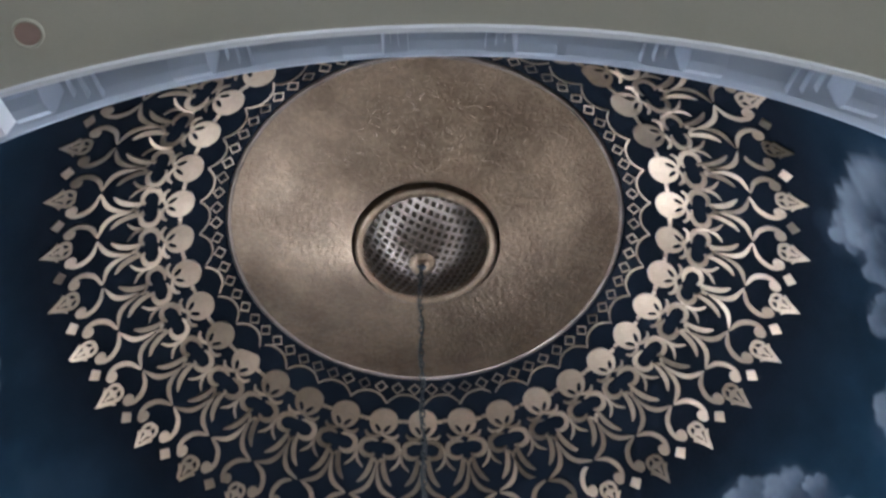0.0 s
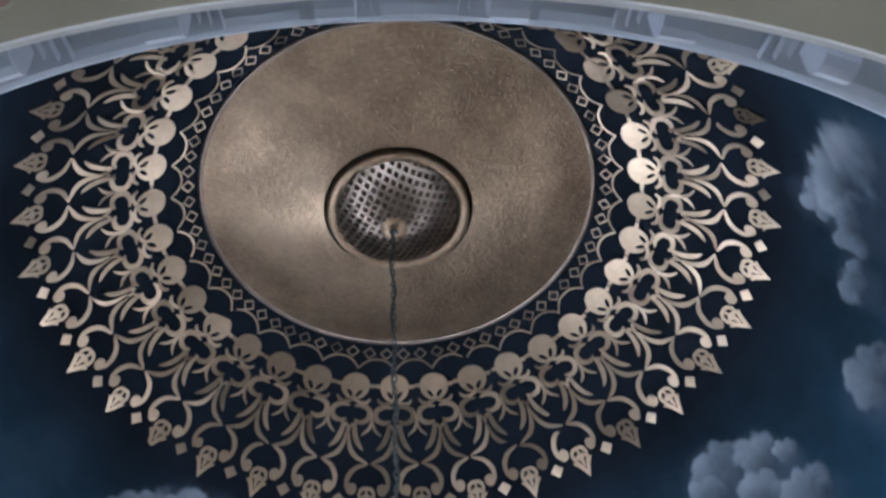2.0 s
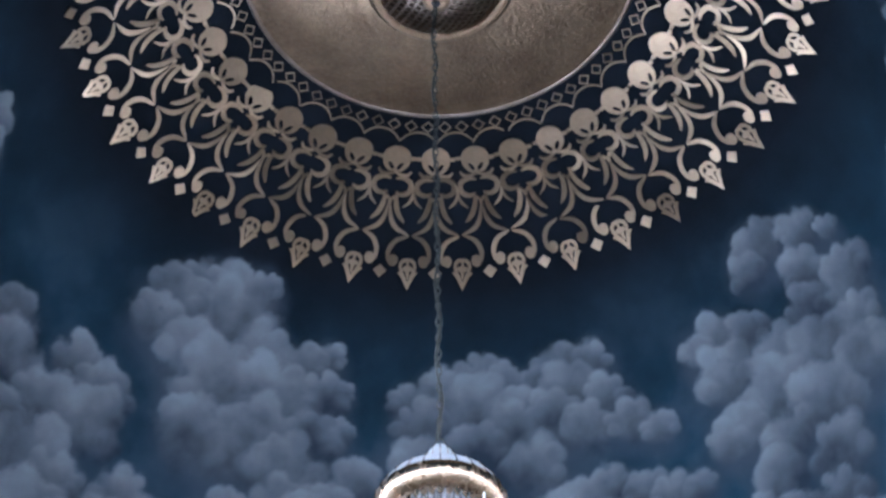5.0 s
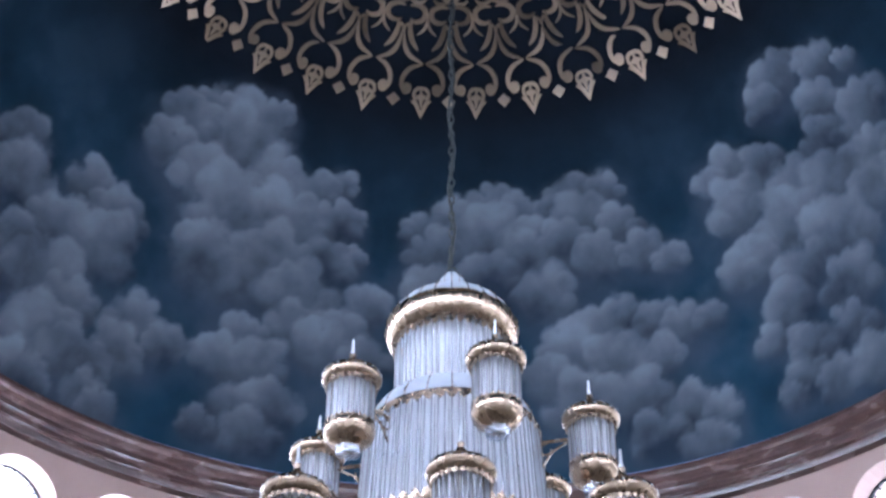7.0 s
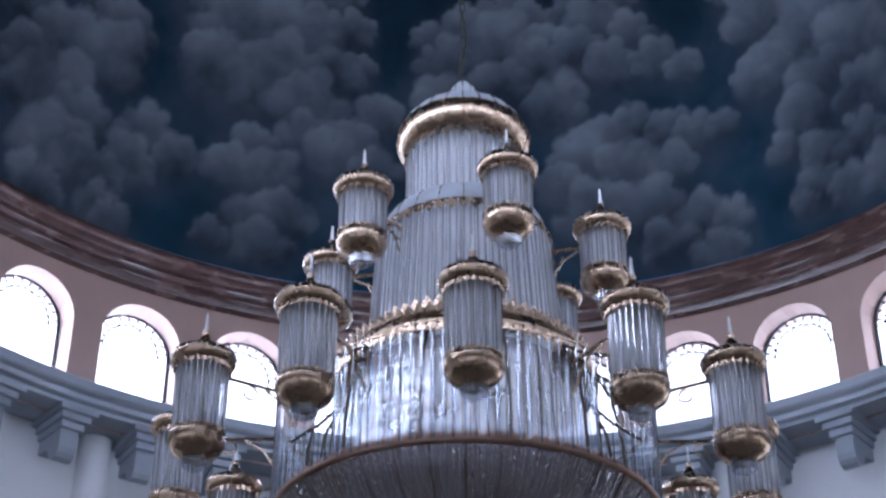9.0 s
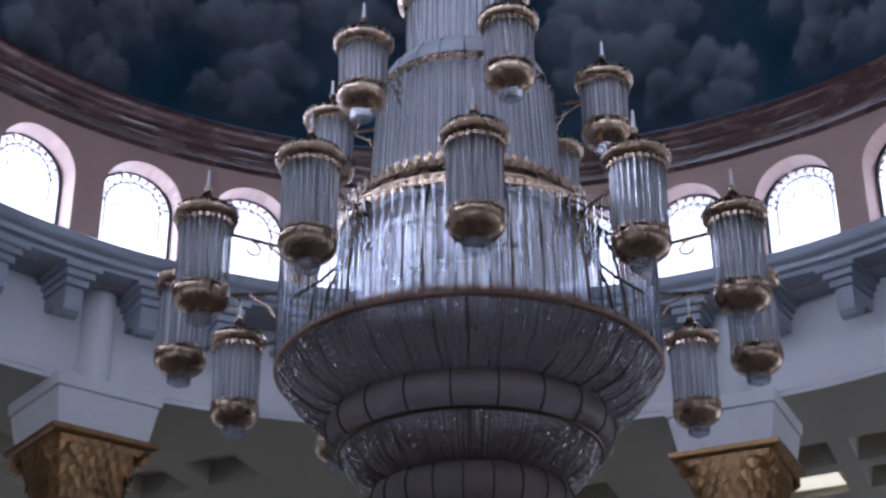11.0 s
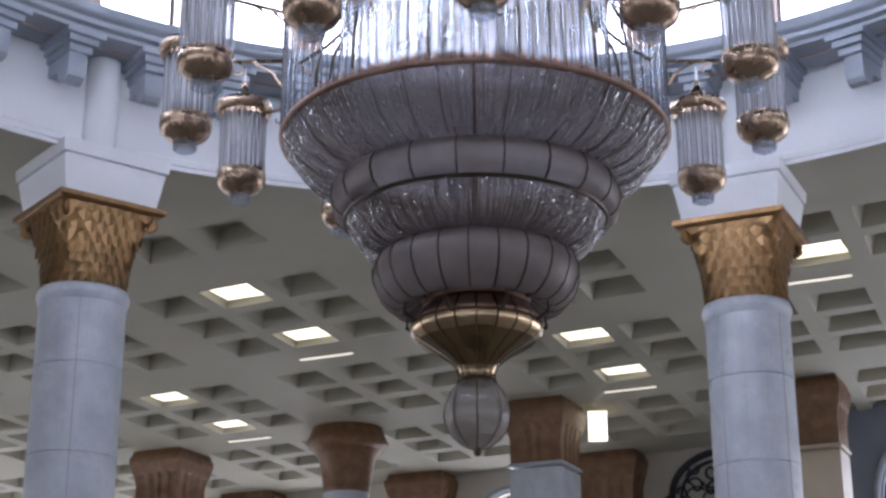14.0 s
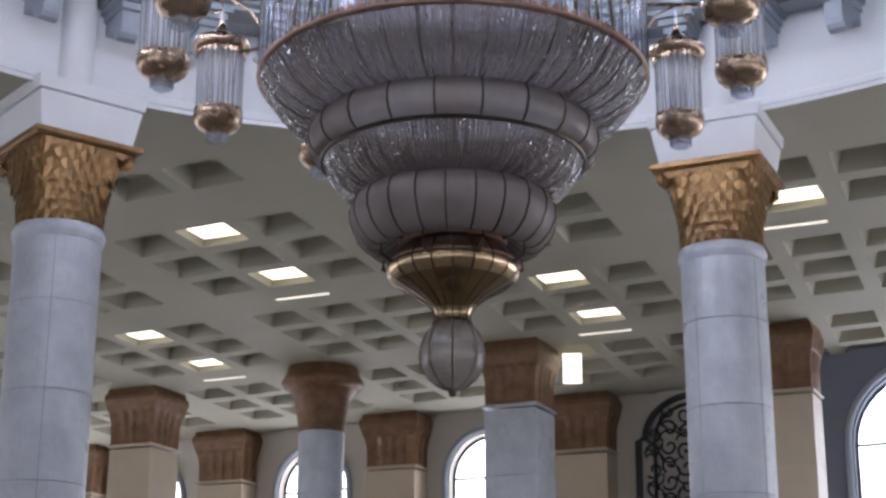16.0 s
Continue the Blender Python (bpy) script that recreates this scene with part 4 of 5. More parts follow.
def leaf_crescent(s):
    return mesh("leaf_crescent", *crescent([px(s * 24, 432), px(s * 24, 480), px(s * 40, 525), px(s * 68, 558)], 0.092, 0.08), GILT)


def long_crescent(s):
    return mesh("long_crescent", *crescent([px(s * 2, 482), px(s * 12, 540), px(s * 38, 580), px(s * 92, 607)], 0.078, 0.1), GILT)


def volute(s):
    return mesh("volute", *join(crescent([px(s * 92, 607), px(s * 48, 628), px(s * 26, 664), px(s * 26, 700), px(s * 42, 722)], 0.085, 0.2), plate(ellipse(s * 47, 708, 20, 22))), GILT)


def trefoil():
    return mesh("trefoil", *join(plate(ellipse(-13, 460, 8, 9, 8)), plate(ellipse(13, 460, 8, 9, 8)), plate([px(-6, 462), px(6, 462), px(8, 478), px(0, 490), px(-8, 478)])), GILT)


def drop():
    return mesh("drop", *plate([px(0, 728), px(26, 750), px(0, 776), px(-26, 750)]), GILT)


def pendant():
    half = 5 * math.pi / 180
    out = [(0, 692), (20, 694), (36, 708), (40, 728), (34, 748), (46, 752), (30, 768), (14, 796), (0, 822)]
    out = [(x * 0.88, 745 + (y - 745) * 0.9) for x, y in out]
    outer = out + [(-x, y) for x, y in out[-2:0:-1]]
    inn = [(0, 706), (12, 706), (23, 716), (26, 730), (22, 746), (18, 752), (14, 760), (6, 778), (0, 792)]
    inn = [(x * 0.9, 745 + (y - 745) * 0.9) for x, y in inn]
    inner = inn + [(-x, y) for x, y in inn[-2:0:-1]]
    V, F = join(ring_plate([px(*p) for p in outer], [px(*p) for p in inner]), plate([px(-4, 704), px(4, 704), px(5, 726), px(20, 732), px(20, 742), px(8, 746), px(3, 774), px(-3, 774), px(-8, 746), px(-20, 742), px(-20, 732), px(-5, 726)]))
    return mesh("pendant", V, F, GILT)


def scallop():
    pts = []
    for t in np.linspace(-1, 1, 9):
        a = t * 5.0
        r = 3.22 + 0.15 * abs(t) ** 2.4
        pts.append((radians(a) * r, r))
    return mesh("scallop", *crescent(pts, 0.026, 0.8), GILT)


def lozenge():
    h, k = 0.092, 0.073
    return mesh("lozenge", *ring_plate([(0, 3.13 - h), (h * 1.15, 3.13), (0, 3.13 + h), (-h * 1.15, 3.13)], [(0, 3.13 - k), (k * 1.15, 3.13), (0, 3.13 + k), (-k * 1.15, 3.13)]), GILT)


med = thing("ceiling_medallion", "gilt openwork medallion round the crown of the painted dome", "medallion")
med.location = (DOME_X, 0, 0)
motif = [("globe_flower", globe_piece(), 0), ("trefoil", trefoil(), 0), ("drop", drop(), 0), ("pendant", pendant(), 5), ("scallop", scallop(), 5), ("lozenge", lozenge(), 2.5), ("lozenge", lozenge(), 7.5)]
for s in (1, -1):
    motif += [("curl", curl_piece(s), 0), ("heart_scroll", heart_piece(s), 0), ("side_crescent", side_crescent(s), 0), ("leaf_crescent", leaf_crescent(s), 0), ("long_crescent", long_crescent(s), 0), ("volute", volute(s), 0)]
loose = random.Random(12)
middles = {me.name: sum((v.co for v in me.vertices), Vector()) / len(me.vertices) for _, me, _ in motif}
for k in range(REPEATS):
    for name, me, off in motif:
        c = middles[me.name]
        # each cut plate sits at a slight tilt of its own
        tilt = Matrix.Translation(c) @ Matrix.Rotation(radians(loose.gauss(0, 3.2)), 4, (1, 0, 0)) @ Matrix.Rotation(radians(loose.gauss(0, 3.2)), 4, (0, 1, 0)) @ Matrix.Translation(-c)
        part(name, me, med, m=about(GLOBE_AZ + 10 * k + off) @ tilt)


def chase(m):
    """Adds chased, flowing relief like engraved lettering to a metal."""
    nt = m.node_tree
    n, l = nt.nodes, nt.links
    b = n["Principled BSDF"]
    old = b.inputs["Normal"].links[0].from_socket
    co = n.new("ShaderNodeTexCoord")
    vo = n.new("ShaderNodeTexVoronoi")
    vo.feature = "DISTANCE_TO_EDGE"
    vo.inputs["Scale"].default_value = 3.6
    wv = n.new("ShaderNodeTexNoise")
    wv.inputs["Scale"].default_value, wv.inputs["Detail"].default_value, wv.inputs["Distortion"].default_value = 7.5, 1.5, 2.5
    l.new(co.outputs["Object"], vo.inputs["Vector"])
    l.new(co.outputs["Object"], wv.inputs["Vector"])
    st = n.new("ShaderNodeMapRange")
    st.interpolation_type = "SMOOTHSTEP"
    st.inputs["From Min"].default_value, st.inputs["From Max"].default_value = 0.46, 0.56
    l.new(wv.outputs["Fac"], st.inputs["Value"])
    add = n.new("ShaderNodeMath")
    add.operation = "MULTIPLY_ADD"
    add.inputs[1].default_value = 0.7
    l.new(vo.outputs["Distance"], add.inputs[0])
    l.new(st.outputs[0], add.inputs[2])
    bp = n.new("ShaderNodeBump")
    bp.inputs["Strength"].default_value, bp.inputs["Distance"].default_value = 0.45, 0.02
    # the base colour is darker in the cut lines
    cut = n.new("ShaderNodeMapRange")
    cut.inputs["To Min"].default_value, cut.inputs["To Max"].default_value = 0.86, 1.0
    l.new(st.outputs[0], cut.inputs["Value"])
    darkened = n.new("ShaderNodeVectorMath")
    darkened.operation = "SCALE"
    l.new(b.inputs["Base Color"].links[0].from_socket, darkened.inputs[0])
    l.new(cut.outputs[0], darkened.inputs["Scale"])
    l.new(darkened.outputs[0], b.inputs["Base Color"])
    l.new(add.outputs[0], bp.inputs["Height"])
    l.new(old, bp.inputs["Normal"])
    l.new(bp.outputs[0], b.inputs["Normal"])


def hammered_brass():
    m = material("hammered_brass", (0.305, 0.215, 0.142), 0.36, 1.0, second=(0.135, 0.092, 0.06), scale=1.3, fine=12, amount=1.0, rough_var=0.14, bump=0.3, bump_scale=3.5)
    chase(m)
    return m


rose = thing("brass_rose", "shallow engraved brass cone in the crown of the dome", "ceiling rose")
rose.location = (DOME_X, 0, 0)
HAMMERED = hammered_brass()
OLD_BRASS = material("dull_brass", (0.22, 0.175, 0.145), 0.34, 1.0, second=(0.12, 0.09, 0.07), scale=3, amount=1.0)
prof = [(2.94 - 1.835 * t, 21.70 - 0.42 * t ** 1.2 - 0.03 * math.sin(math.pi * t)) for t in np.linspace(0, 1, 28)]
part("bowl", mesh("bowl", *lathe(prof, 144), HAMMERED, True), rose)
part("rim", mesh("rim", *lathe([(2.98, 21.80), (2.985, 21.70), (2.96, 21.665), (2.92, 21.675), (2.90, 21.72)], 144), OLD_BRASS, True), rose)
# dark metal in place of the shadow line between bowl and collar
part("throat", mesh("throat", *lathe([(1.11, 21.275), (1.10, 21.48), (0.96, 21.5)], 72), DARK_BRONZE, True), rose, "dark throat lining standing in for a shadow line")
part("collar", mesh("collar", *lathe([(1.06, 21.48), (1.06, 21.21), (1.04, 21.165), (0.99, 21.15), (0.93, 21.17), (0.91, 21.22), (0.91, 21.4)], 72), HAMMERED, True), rose)
grille = thing("domed_grille", "domed square-mesh brass grille round the chain's hook", "grille")
grille.location = (DOME_X - 0.06, 0, 0)


def bowl_z(x, y):
    return 21.22 - 0.42 * (1 - (x * x + y * y) / 0.86)


for d in range(2):
    for k in range(-8, 9):
        c = k * 0.108
        lim = math.sqrt(max(0.0, 0.915 ** 2 - c * c))
        if lim < 0.15:
            continue
        V, F = [], []
        n = 12
        for i in range(n + 1):
            q = -lim + 2 * lim * i / n
            for o, h in ((-0.017, 0.0), (0.017, 0.0), (0.017, 0.02), (-0.017, 0.02)):
                x, y = (q, c + o) if d == 0 else (c + o, q)
                V.append((x, y, bowl_z(x, y) + h + 0.004 * d))
        for i in range(n):
            for s in range(4):
                t = (s + 1) % 4
                F.append((4 * i + s, 4 * i + t, 4 * i + 4 + t, 4 * i + 4 + s))
        part("grille_bar", mesh("grille_bar", V, F, OLD_BRASS), grille, m=Matrix.Rotation(radians(24), 4, "Z"))
# a dark disc does for the unlit space above the mesh
part("backing", mesh("backing", *lathe([(0.98, 21.47), (0.0, 21.47)], 40), DARK_BRONZE), grille, "dark disc standing in for the shade behind the mesh")
part("hub_plate", mesh("hub_plate", *lathe([(0.2, bowl_z(0, 0) - 0.005), (0.19, bowl_z(0, 0) - 0.03), (0.08, bowl_z(0, 0) - 0.04), (0.0, bowl_z(0, 0) - 0.04)], 28), HAMMERED, True), grille)

# ---- chain and cable ----
chain = thing("chain", "long grey steel chain with a twisted cable, holding the chandelier", "chain")
z, k = 20.74, 0
loop = []
for i in range(13):
    t = 2 * math.pi * i / 12
    loop.append(Vector((0.028 * math.cos(t), 0, 0.075 * math.sin(t))))
LINK = mesh("link", *tube(loop, 0.011, 5, False), CABLE, True)
while z > 12.76:
    part("link", LINK, chain, m=Matrix.Translation((0, 0, z)) @ Matrix.Rotation(radians(90 * (k % 2)), 4, "Z"))
    z -= 0.125
    k += 1
pts = [Vector((0.035 * math.cos(h * 5.2), 0.035 * math.sin(h * 5.2), h)) for h in np.linspace(12.72, 20.75, 160)]
part("cable", mesh("cable", *tube(pts, 0.015, 5), CABLE, True), chain, "thin twisted power cable")
part("hook", mesh("hook", *tube([(0, 0, 20.68), (0.05, 0, 20.72), (0.04, 0, 20.80), (-0.02, 0, 20.84)], 0.05, 8), IRON, True), chain)

# ---- chandelier ----
ch = thing("chandelier", "huge tiered crystal chandelier with brass bands and frosted panels", "chandelier")


def rods(n, r0, z0, r1, z1, thick, phase=0.0, sides=5):
    """A ring of straight rods."""
    return join(*[tube([polar(phase + 360 * i / n, r0, z0, 0), polar(phase + 360 * i / n, r1, z1, 0)], thick, sides, False) for i in range(n)])


def fringe(n, r, z_top, drop_len, flare=0.0, up=False):
    """A ring of pointed leaf drops."""
    out = []
    for i in range(n):
        a = 360 * i / n
        w = 180 / n * 0.92
        s = 1 if up else -1
        rows = [(-w, 0), (0, 0), (w, 0), (w * 0.9, 0.5), (0, 1.0), (-w * 0.9, 0.5)]
        V = [polar(a + x, r + flare * t + 0.012 * (1 - abs(x) / w), z_top + s * drop_len * t, 0) for x, t in rows]
        V += [polar(a + x, r + flare * t - 0.01, z_top + s * drop_len * t, 0) for x, t in rows]
        F = [(0, 1, 4, 5), (1, 2, 3, 4), (6, 7, 10, 11), (7, 8, 9, 10), (2, 3, 9, 8), (3, 4, 10, 9), (4, 5, 11, 10), (5, 0, 6, 11)]
        out.append((V, F))
    return join(*out)


def ribs(n, profile, thick, phase=0.0):
    """Meridian wires along a profile of (radius, z)."""
    return join(*[tube([polar(phase + 360 * i / n, r + 0.004, z, 0) for r, z in profile], thick, 4, False) for i in range(n)])


def rib_parts(name, n, profile, thick, mat, phase=0.0):
    """Meridian wires, each a part of its own."""
    me = mesh(name, *tube([polar(0, r + 0.004, z, 0) for r, z in profile], thick, 5, False), mat)
    for i in range(n):
        part(name, me, ch, m=about(phase + 360 * i / n))


def stuff(name, piece, mat, label, smooth=False):
    ob = part(name, mesh(name, *piece, mat, smooth), ch, label)
    ob["kind"] = "stuff"
    return ob


def stuff_part(*args):
    ob = part(*args)
    ob["kind"] = "stuff"
    return ob


def band(name, profile, mat, label, segs=96):
    return part(name, mesh(name, *lathe(profile, segs), mat, True), ch, label)


# crown
CROWN = [(0.02, 12.64), (0.09, 12.62), (0.135, 12.55), (0.14, 12.47), (0.13, 12.40), (0.16, 12.33), (0.21, 12.25)]
band("finial_ball", CROWN, SILK, "frosted glass ball finial", 24)
rib_parts("finial_rib", 10, CROWN, 0.006, BRASS, 0)
TOP = [(0.10, 12.27), (0.28, 12.25), (0.45, 12.20), (0.57, 12.11), (0.64, 12.02), (0.672, 11.94)]
band("crown_dome", TOP, SILK, "smoky glass crown cover", 64)
CROWN_BAND = [(0.66, 11.965), (0.69, 11.935), (0.71, 11.88), (0.71, 11.82), (0.69, 11.75), (0.655, 11.695), (0.61, 11.655), (0.58, 11.66)]
rib_parts("crown_rib", 24, TOP + CROWN_BAND[1:6], 0.007, BRASS, 0)
band("crown_band", CROWN_BAND, BRASS, "polished brass crown band", 72)
stuff_part("crown_fringe", mesh("crown_fringe", *fringe(44, 0.615, 11.65, 0.10), BRASS), ch, "pierced brass fringe")
stuff("crown_rod_curtain", rods(56, 0.59, 11.66, 0.59, 10.88, 0.012), CRYSTAL, "clear crystal rods")
band("crown_lining", [(0.50, 11.66), (0.50, 10.86)], FROST, "pale glass lining", 48)

# second tier
SHOULDER = [(0.58, 10.92), (0.68, 10.88), (0.79, 10.77), (0.85, 10.65), (0.88, 10.55)]
band("shoulder", SHOULDER, SILK, "frosted glass shoulder panels", 64)
rib_parts("shoulder_rib", 22, SHOULDER, 0.007, BRASS, 0)
band("shoulder_band", [(0.86, 10.58), (0.89, 10.56), (0.90, 10.52), (0.88, 10.50)], BRASS, "thin brass band", 72)
stuff_part("shoulder_fringe", mesh("shoulder_fringe", *fringe(48, 0.895, 10.53, 0.10), BRASS), ch, "pierced brass fringe")
stuff("tier_rod_curtain", rods(84, 0.885, 10.52, 0.955, 9.30, 0.011), CRYSTAL, "clear crystal rods")
band("tier_lining", [(0.80, 10.52), (0.87, 9.3)], FROST, "pale glass lining", 48)
stuff_part("tier_crest", mesh("tier_crest", *fringe(52, 0.985, 9.29, 0.12, up=True), BRASS), ch, "upright pierced brass crest")

# third ring
band("ring_band", [(0.90, 9.32), (0.98, 9.30), (1.10, 9.22), (1.20, 9.12), (1.27, 9.02), (1.29, 8.96), (1.27, 8.92), (1.22, 8.94)], BRASS, "broad sloping brass band", 96)
stuff_part("ring_crest", mesh("ring_crest", *fringe(72, 1.21, 9.10, 0.10, 0.02, up=True), BRASS), ch, "upright pierced brass crest")
stuff_part("ring_fringe", mesh("ring_fringe", *fringe(80, 1.275, 8.95, 0.11), BRASS), ch, "pierced brass fringe")
stuff("ring_rod_curtain", rods(84, 1.24, 8.95, 1.30, 7.56, 0.008), CLEAR, "clear crystal rods")
band("ring_lining", [(1.12, 8.9), (1.16, 8.25), (1.2, 7.6)], WAVY, "pale mirror-glass lining", 64)

stuff("crown_wire", rods(30, 0.602, 11.66, 0.602, 10.88, 0.0032, 3, 4), DARK_BRONZE, "thin dark wires between the rods")
stuff("tier_wire", rods(42, 0.897, 10.52, 0.967, 9.30, 0.0032, 2, 4), DARK_BRONZE, "thin dark wires between the rods")
stuff("ring_wire", rods(56, 1.252, 8.95, 1.312, 7.56, 0.0045, 1, 4), DARK_BRONZE, "thin dark wires between the rods")
stuff("drum_wire", rods(75, 1.802, 8.58, 1.812, 7.52, 0.0045, 1, 4), DARK_BRONZE, "thin dark wires between the rods")

# outer drum
stuff("drum_rod_curtain", rods(120, 1.79, 8.58, 1.80, 7.52, 0.010), CLEAR, "clear crystal rods")
part("drum_hoop", mesh("drum_hoop", *tube([polar(a, 1.79, 8.58, 0) for a in np.linspace(0, 360, 73)], 0.012, 5, False), BRASS), ch)
stuff_part("drum_crest", mesh("drum_crest", *fringe(110, 1.765, 7.55, 0.06, up=True), COPPER), ch, "upright brass crest on the rim")
band("rim_band", [(1.78, 7.53), (1.812, 7.525), (1.82, 7.508), (1.813, 7.49), (1.77, 7.485)], COPPER, "narrow copper rim", 144)
for k in range(12):
    a = 15 + 30 * k
    part("bracket", mesh("bracket", *join(tube([polar(a, 1.27, 8.9, 0), polar(a, 1.5, 8.72, 0), polar(a, 1.78, 8.58, 0)], 0.018, 6), tube([polar(a, 1.28, 8.88, 0), polar(a, 1.42, 8.6, 0), polar(a, 1.5, 8.1, 0), polar(a, 1.52, 7.55, 0)], 0.018, 6)), DARK_BRONZE), ch)


def strands(n, curve, bead, phase=0.0, seed=1):
    """Hanging strings of long faceted beads along a profile of (radius, z)."""
    rnd = random.Random(seed)
    line = smooth_line(curve, 8)
    length = sum((line[j + 1] - line[j]).length for j in range(len(line) - 1))
    out = []
    for i in range(n):
        a = phase + 360 * i / n + rnd.uniform(-0.5, 0.5)
        sag = rnd.uniform(-0.035, 0.03)
        drift = rnd.uniform(-1.2, 1.2)
        m = max(4, int(length / (bead * 3.4)))
        start = rnd.uniform(0, 1)

        def at(f):
            f = min(max(f, 0), 1) * (len(line) - 1)
            q = line[min(int(f), len(line) - 2)].lerp(line[min(int(f) + 1, len(line) - 1)], f - int(f))
            g = f / (len(line) - 1)
            return polar(a + drift * g, q.x, q.y + sag * math.sin(math.pi * g), 0)
        for j in range(m):
            if rnd.random() < 0.06:
                continue
            f = (j + start) / m
            c = at(f)
            d = (at(f + 0.03) - at(f - 0.03)).normalized()
            b = bead * rnd.uniform(0.7, 1.25)
            x = d.cross(Vector((0, 0, 1))).normalized()
            y = d.cross(x)
            t = rnd.uniform(0, 1.5)
            x, y = (math.cos(t) * x + math.sin(t) * y) * b * 0.4, (math.cos(t) * y - math.sin(t) * x) * b * 0.4
            u = d * b * 2.4
            out.append(([c + x, c + y, c - x, c - y, c + u, c - u], [(0, 1, 4), (1, 2, 4), (2, 3, 4), (3, 0, 4), (1, 0, 5), (2, 1, 5), (3, 2, 5), (0, 3, 5)]))
    return join(*out)


SKIRT = [(1.78, 7.485), (1.60, 7.24), (1.42, 7.12), (1.22, 7.06)]
stuff("upper_skirt", strands(360, SKIRT, 0.0145, 0, 1), CRYSTAL_DARK, "strings of smoky crystal beads")
# plain tinted sheet, added to darken the inside behind the strings
band("skirt_lining", [(1.76, 7.52), (1.57, 7.30), (1.40, 7.19), (1.20, 7.14), (0.95, 7.10)], DIM_LINING, "brown see-through sheet for the dark interior behind the beads", 72)
rib_parts("skirt_wire", 36, [(1.79, 7.485), (1.61, 7.235), (1.43, 7.115), (1.22, 7.05)], 0.006, DARK_BRONZE)
CUSHION = [(1.18, 7.08), (1.27, 7.06), (1.32, 6.98), (1.33, 6.90), (1.30, 6.80), (1.24, 6.74), (1.16, 6.73)]
band("upper_cushion", CUSHION, SMOKE, "frosted glass cushion ring", 96)
rib_parts("upper_cushion_rib", 20, CUSHION, 0.010, DARK_BRONZE, 7)
part("cushion_hoop", mesh("cushion_hoop", *tube([polar(a, 1.20, 6.725, 0) for a in np.linspace(0, 360, 61)], 0.02, 6, False), DARK_BRONZE), ch)
SKIRT2 = [(1.19, 6.72), (1.06, 6.52), (0.92, 6.42), (0.74, 6.38)]
stuff("lower_skirt", strands(280, SKIRT2, 0.013, 0, 2), CRYSTAL_DARK, "strings of smoky crystal beads")
band("lower_skirt_lining", [(1.15, 6.76), (1.03, 6.58), (0.9, 6.49), (0.72, 6.45), (0.5, 6.43)], DIM_LINING, "brown see-through sheet for the dark interior behind the beads", 72)
part("lower_hoop", mesh("lower_hoop", *tube([polar(a, 0.82, 6.38, 0) for a in np.linspace(0, 360, 49)], 0.012, 5, False), BRASS), ch)
CUSHION2 = [(0.74, 6.40), (0.83, 6.39), (0.90, 6.34), (0.935, 6.25), (0.93, 6.15), (0.88, 6.02), (0.80, 5.93), (0.72, 5.885), (0.63, 5.90), (0.50, 6.0)]
band("lower_cushion", CUSHION2, SMOKE, "frosted glass cushion bowl", 96)
rib_parts("lower_cushion_rib", 22, CUSHION2, 0.009, DARK_BRONZE, 4)
for k in range(8):
    a = 22.5 + 45 * k
    part("scroll_bracket", mesh("scroll_bracket", *tube([polar(a, 0.42, 5.95, 0), polar(a, 0.55, 5.98, 0), polar(a, 0.68, 5.92, 0), polar(a, 0.69, 5.80, 0), polar(a, 0.585, 5.73, 0)], 0.02, 6), DARK_BRONZE), ch)
BOWL = [(0.44, 5.97), (0.45, 5.92), (0.495, 5.87), (0.55, 5.81), (0.583, 5.75), (0.592, 5.70), (0.575, 5.645), (0.52, 5.59), (0.42, 5.53), (0.315, 5.47), (0.235, 5.41), (0.18, 5.35), (0.155, 5.30), (0.15, 5.265), (0.165, 5.225)]
band("brass_bowl", BOWL, DEEP_BRASS, "polished brass bowl", 64)
rib_parts("bowl_rib", 20, BOWL[3:], 0.004, DARK_BRONZE, 0)
GALLERY = [(0.47, 5.985), (0.488, 5.97), (0.482, 5.935), (0.455, 5.92), (0.45, 5.93)]
band("bowl_gallery", GALLERY, COPPER, "copper gallery ring", 64)
BELT = [(0.592, 5.745), (0.601, 5.70), (0.597, 5.67), (0.583, 5.64), (0.53, 5.59)]
SHOULDER_BELT = [(0.462, 5.92), (0.503, 5.874), (0.557, 5.815), (0.582, 5.775), (0.592, 5.752)]
for k, (belt, metal, words) in enumerate([(BELT, BRIGHT_BRASS, "bright brass belt panel"), (SHOULDER_BELT, COPPER, "copper-brown shoulder panel")] * 20):
    a0 = 360 * (k // 2 + 0.05) / 20
    V = [polar(a0 + 16.2 * q / 3, r, z, 0) for q in range(4) for r, z in belt] + [polar(a0 + 16.2 * q / 3, r - 0.012, z, 0) for q in range(4) for r, z in (belt[0], belt[-1])]
    F = [(5 * q + e, 5 * q + e + 1, 5 * q + e + 6, 5 * q + e + 5) for q in range(3) for e in range(4)]
    F += [(5 * q, 5 * q + 5, 22 + 2 * q, 20 + 2 * q) for q in range(3)] + [(5 * q + 4, 21 + 2 * q, 23 + 2 * q, 5 * q + 9) for q in range(3)]
    part("belt_panel", mesh("belt_panel", V, F, metal, True), ch, words)
band("bowl_neck", [(0.187, 5.35), (0.164, 5.305), (0.159, 5.27), (0.17, 5.235), (0.185, 5.22)], BRIGHT_BRASS, "bright fluted brass neck", 40)
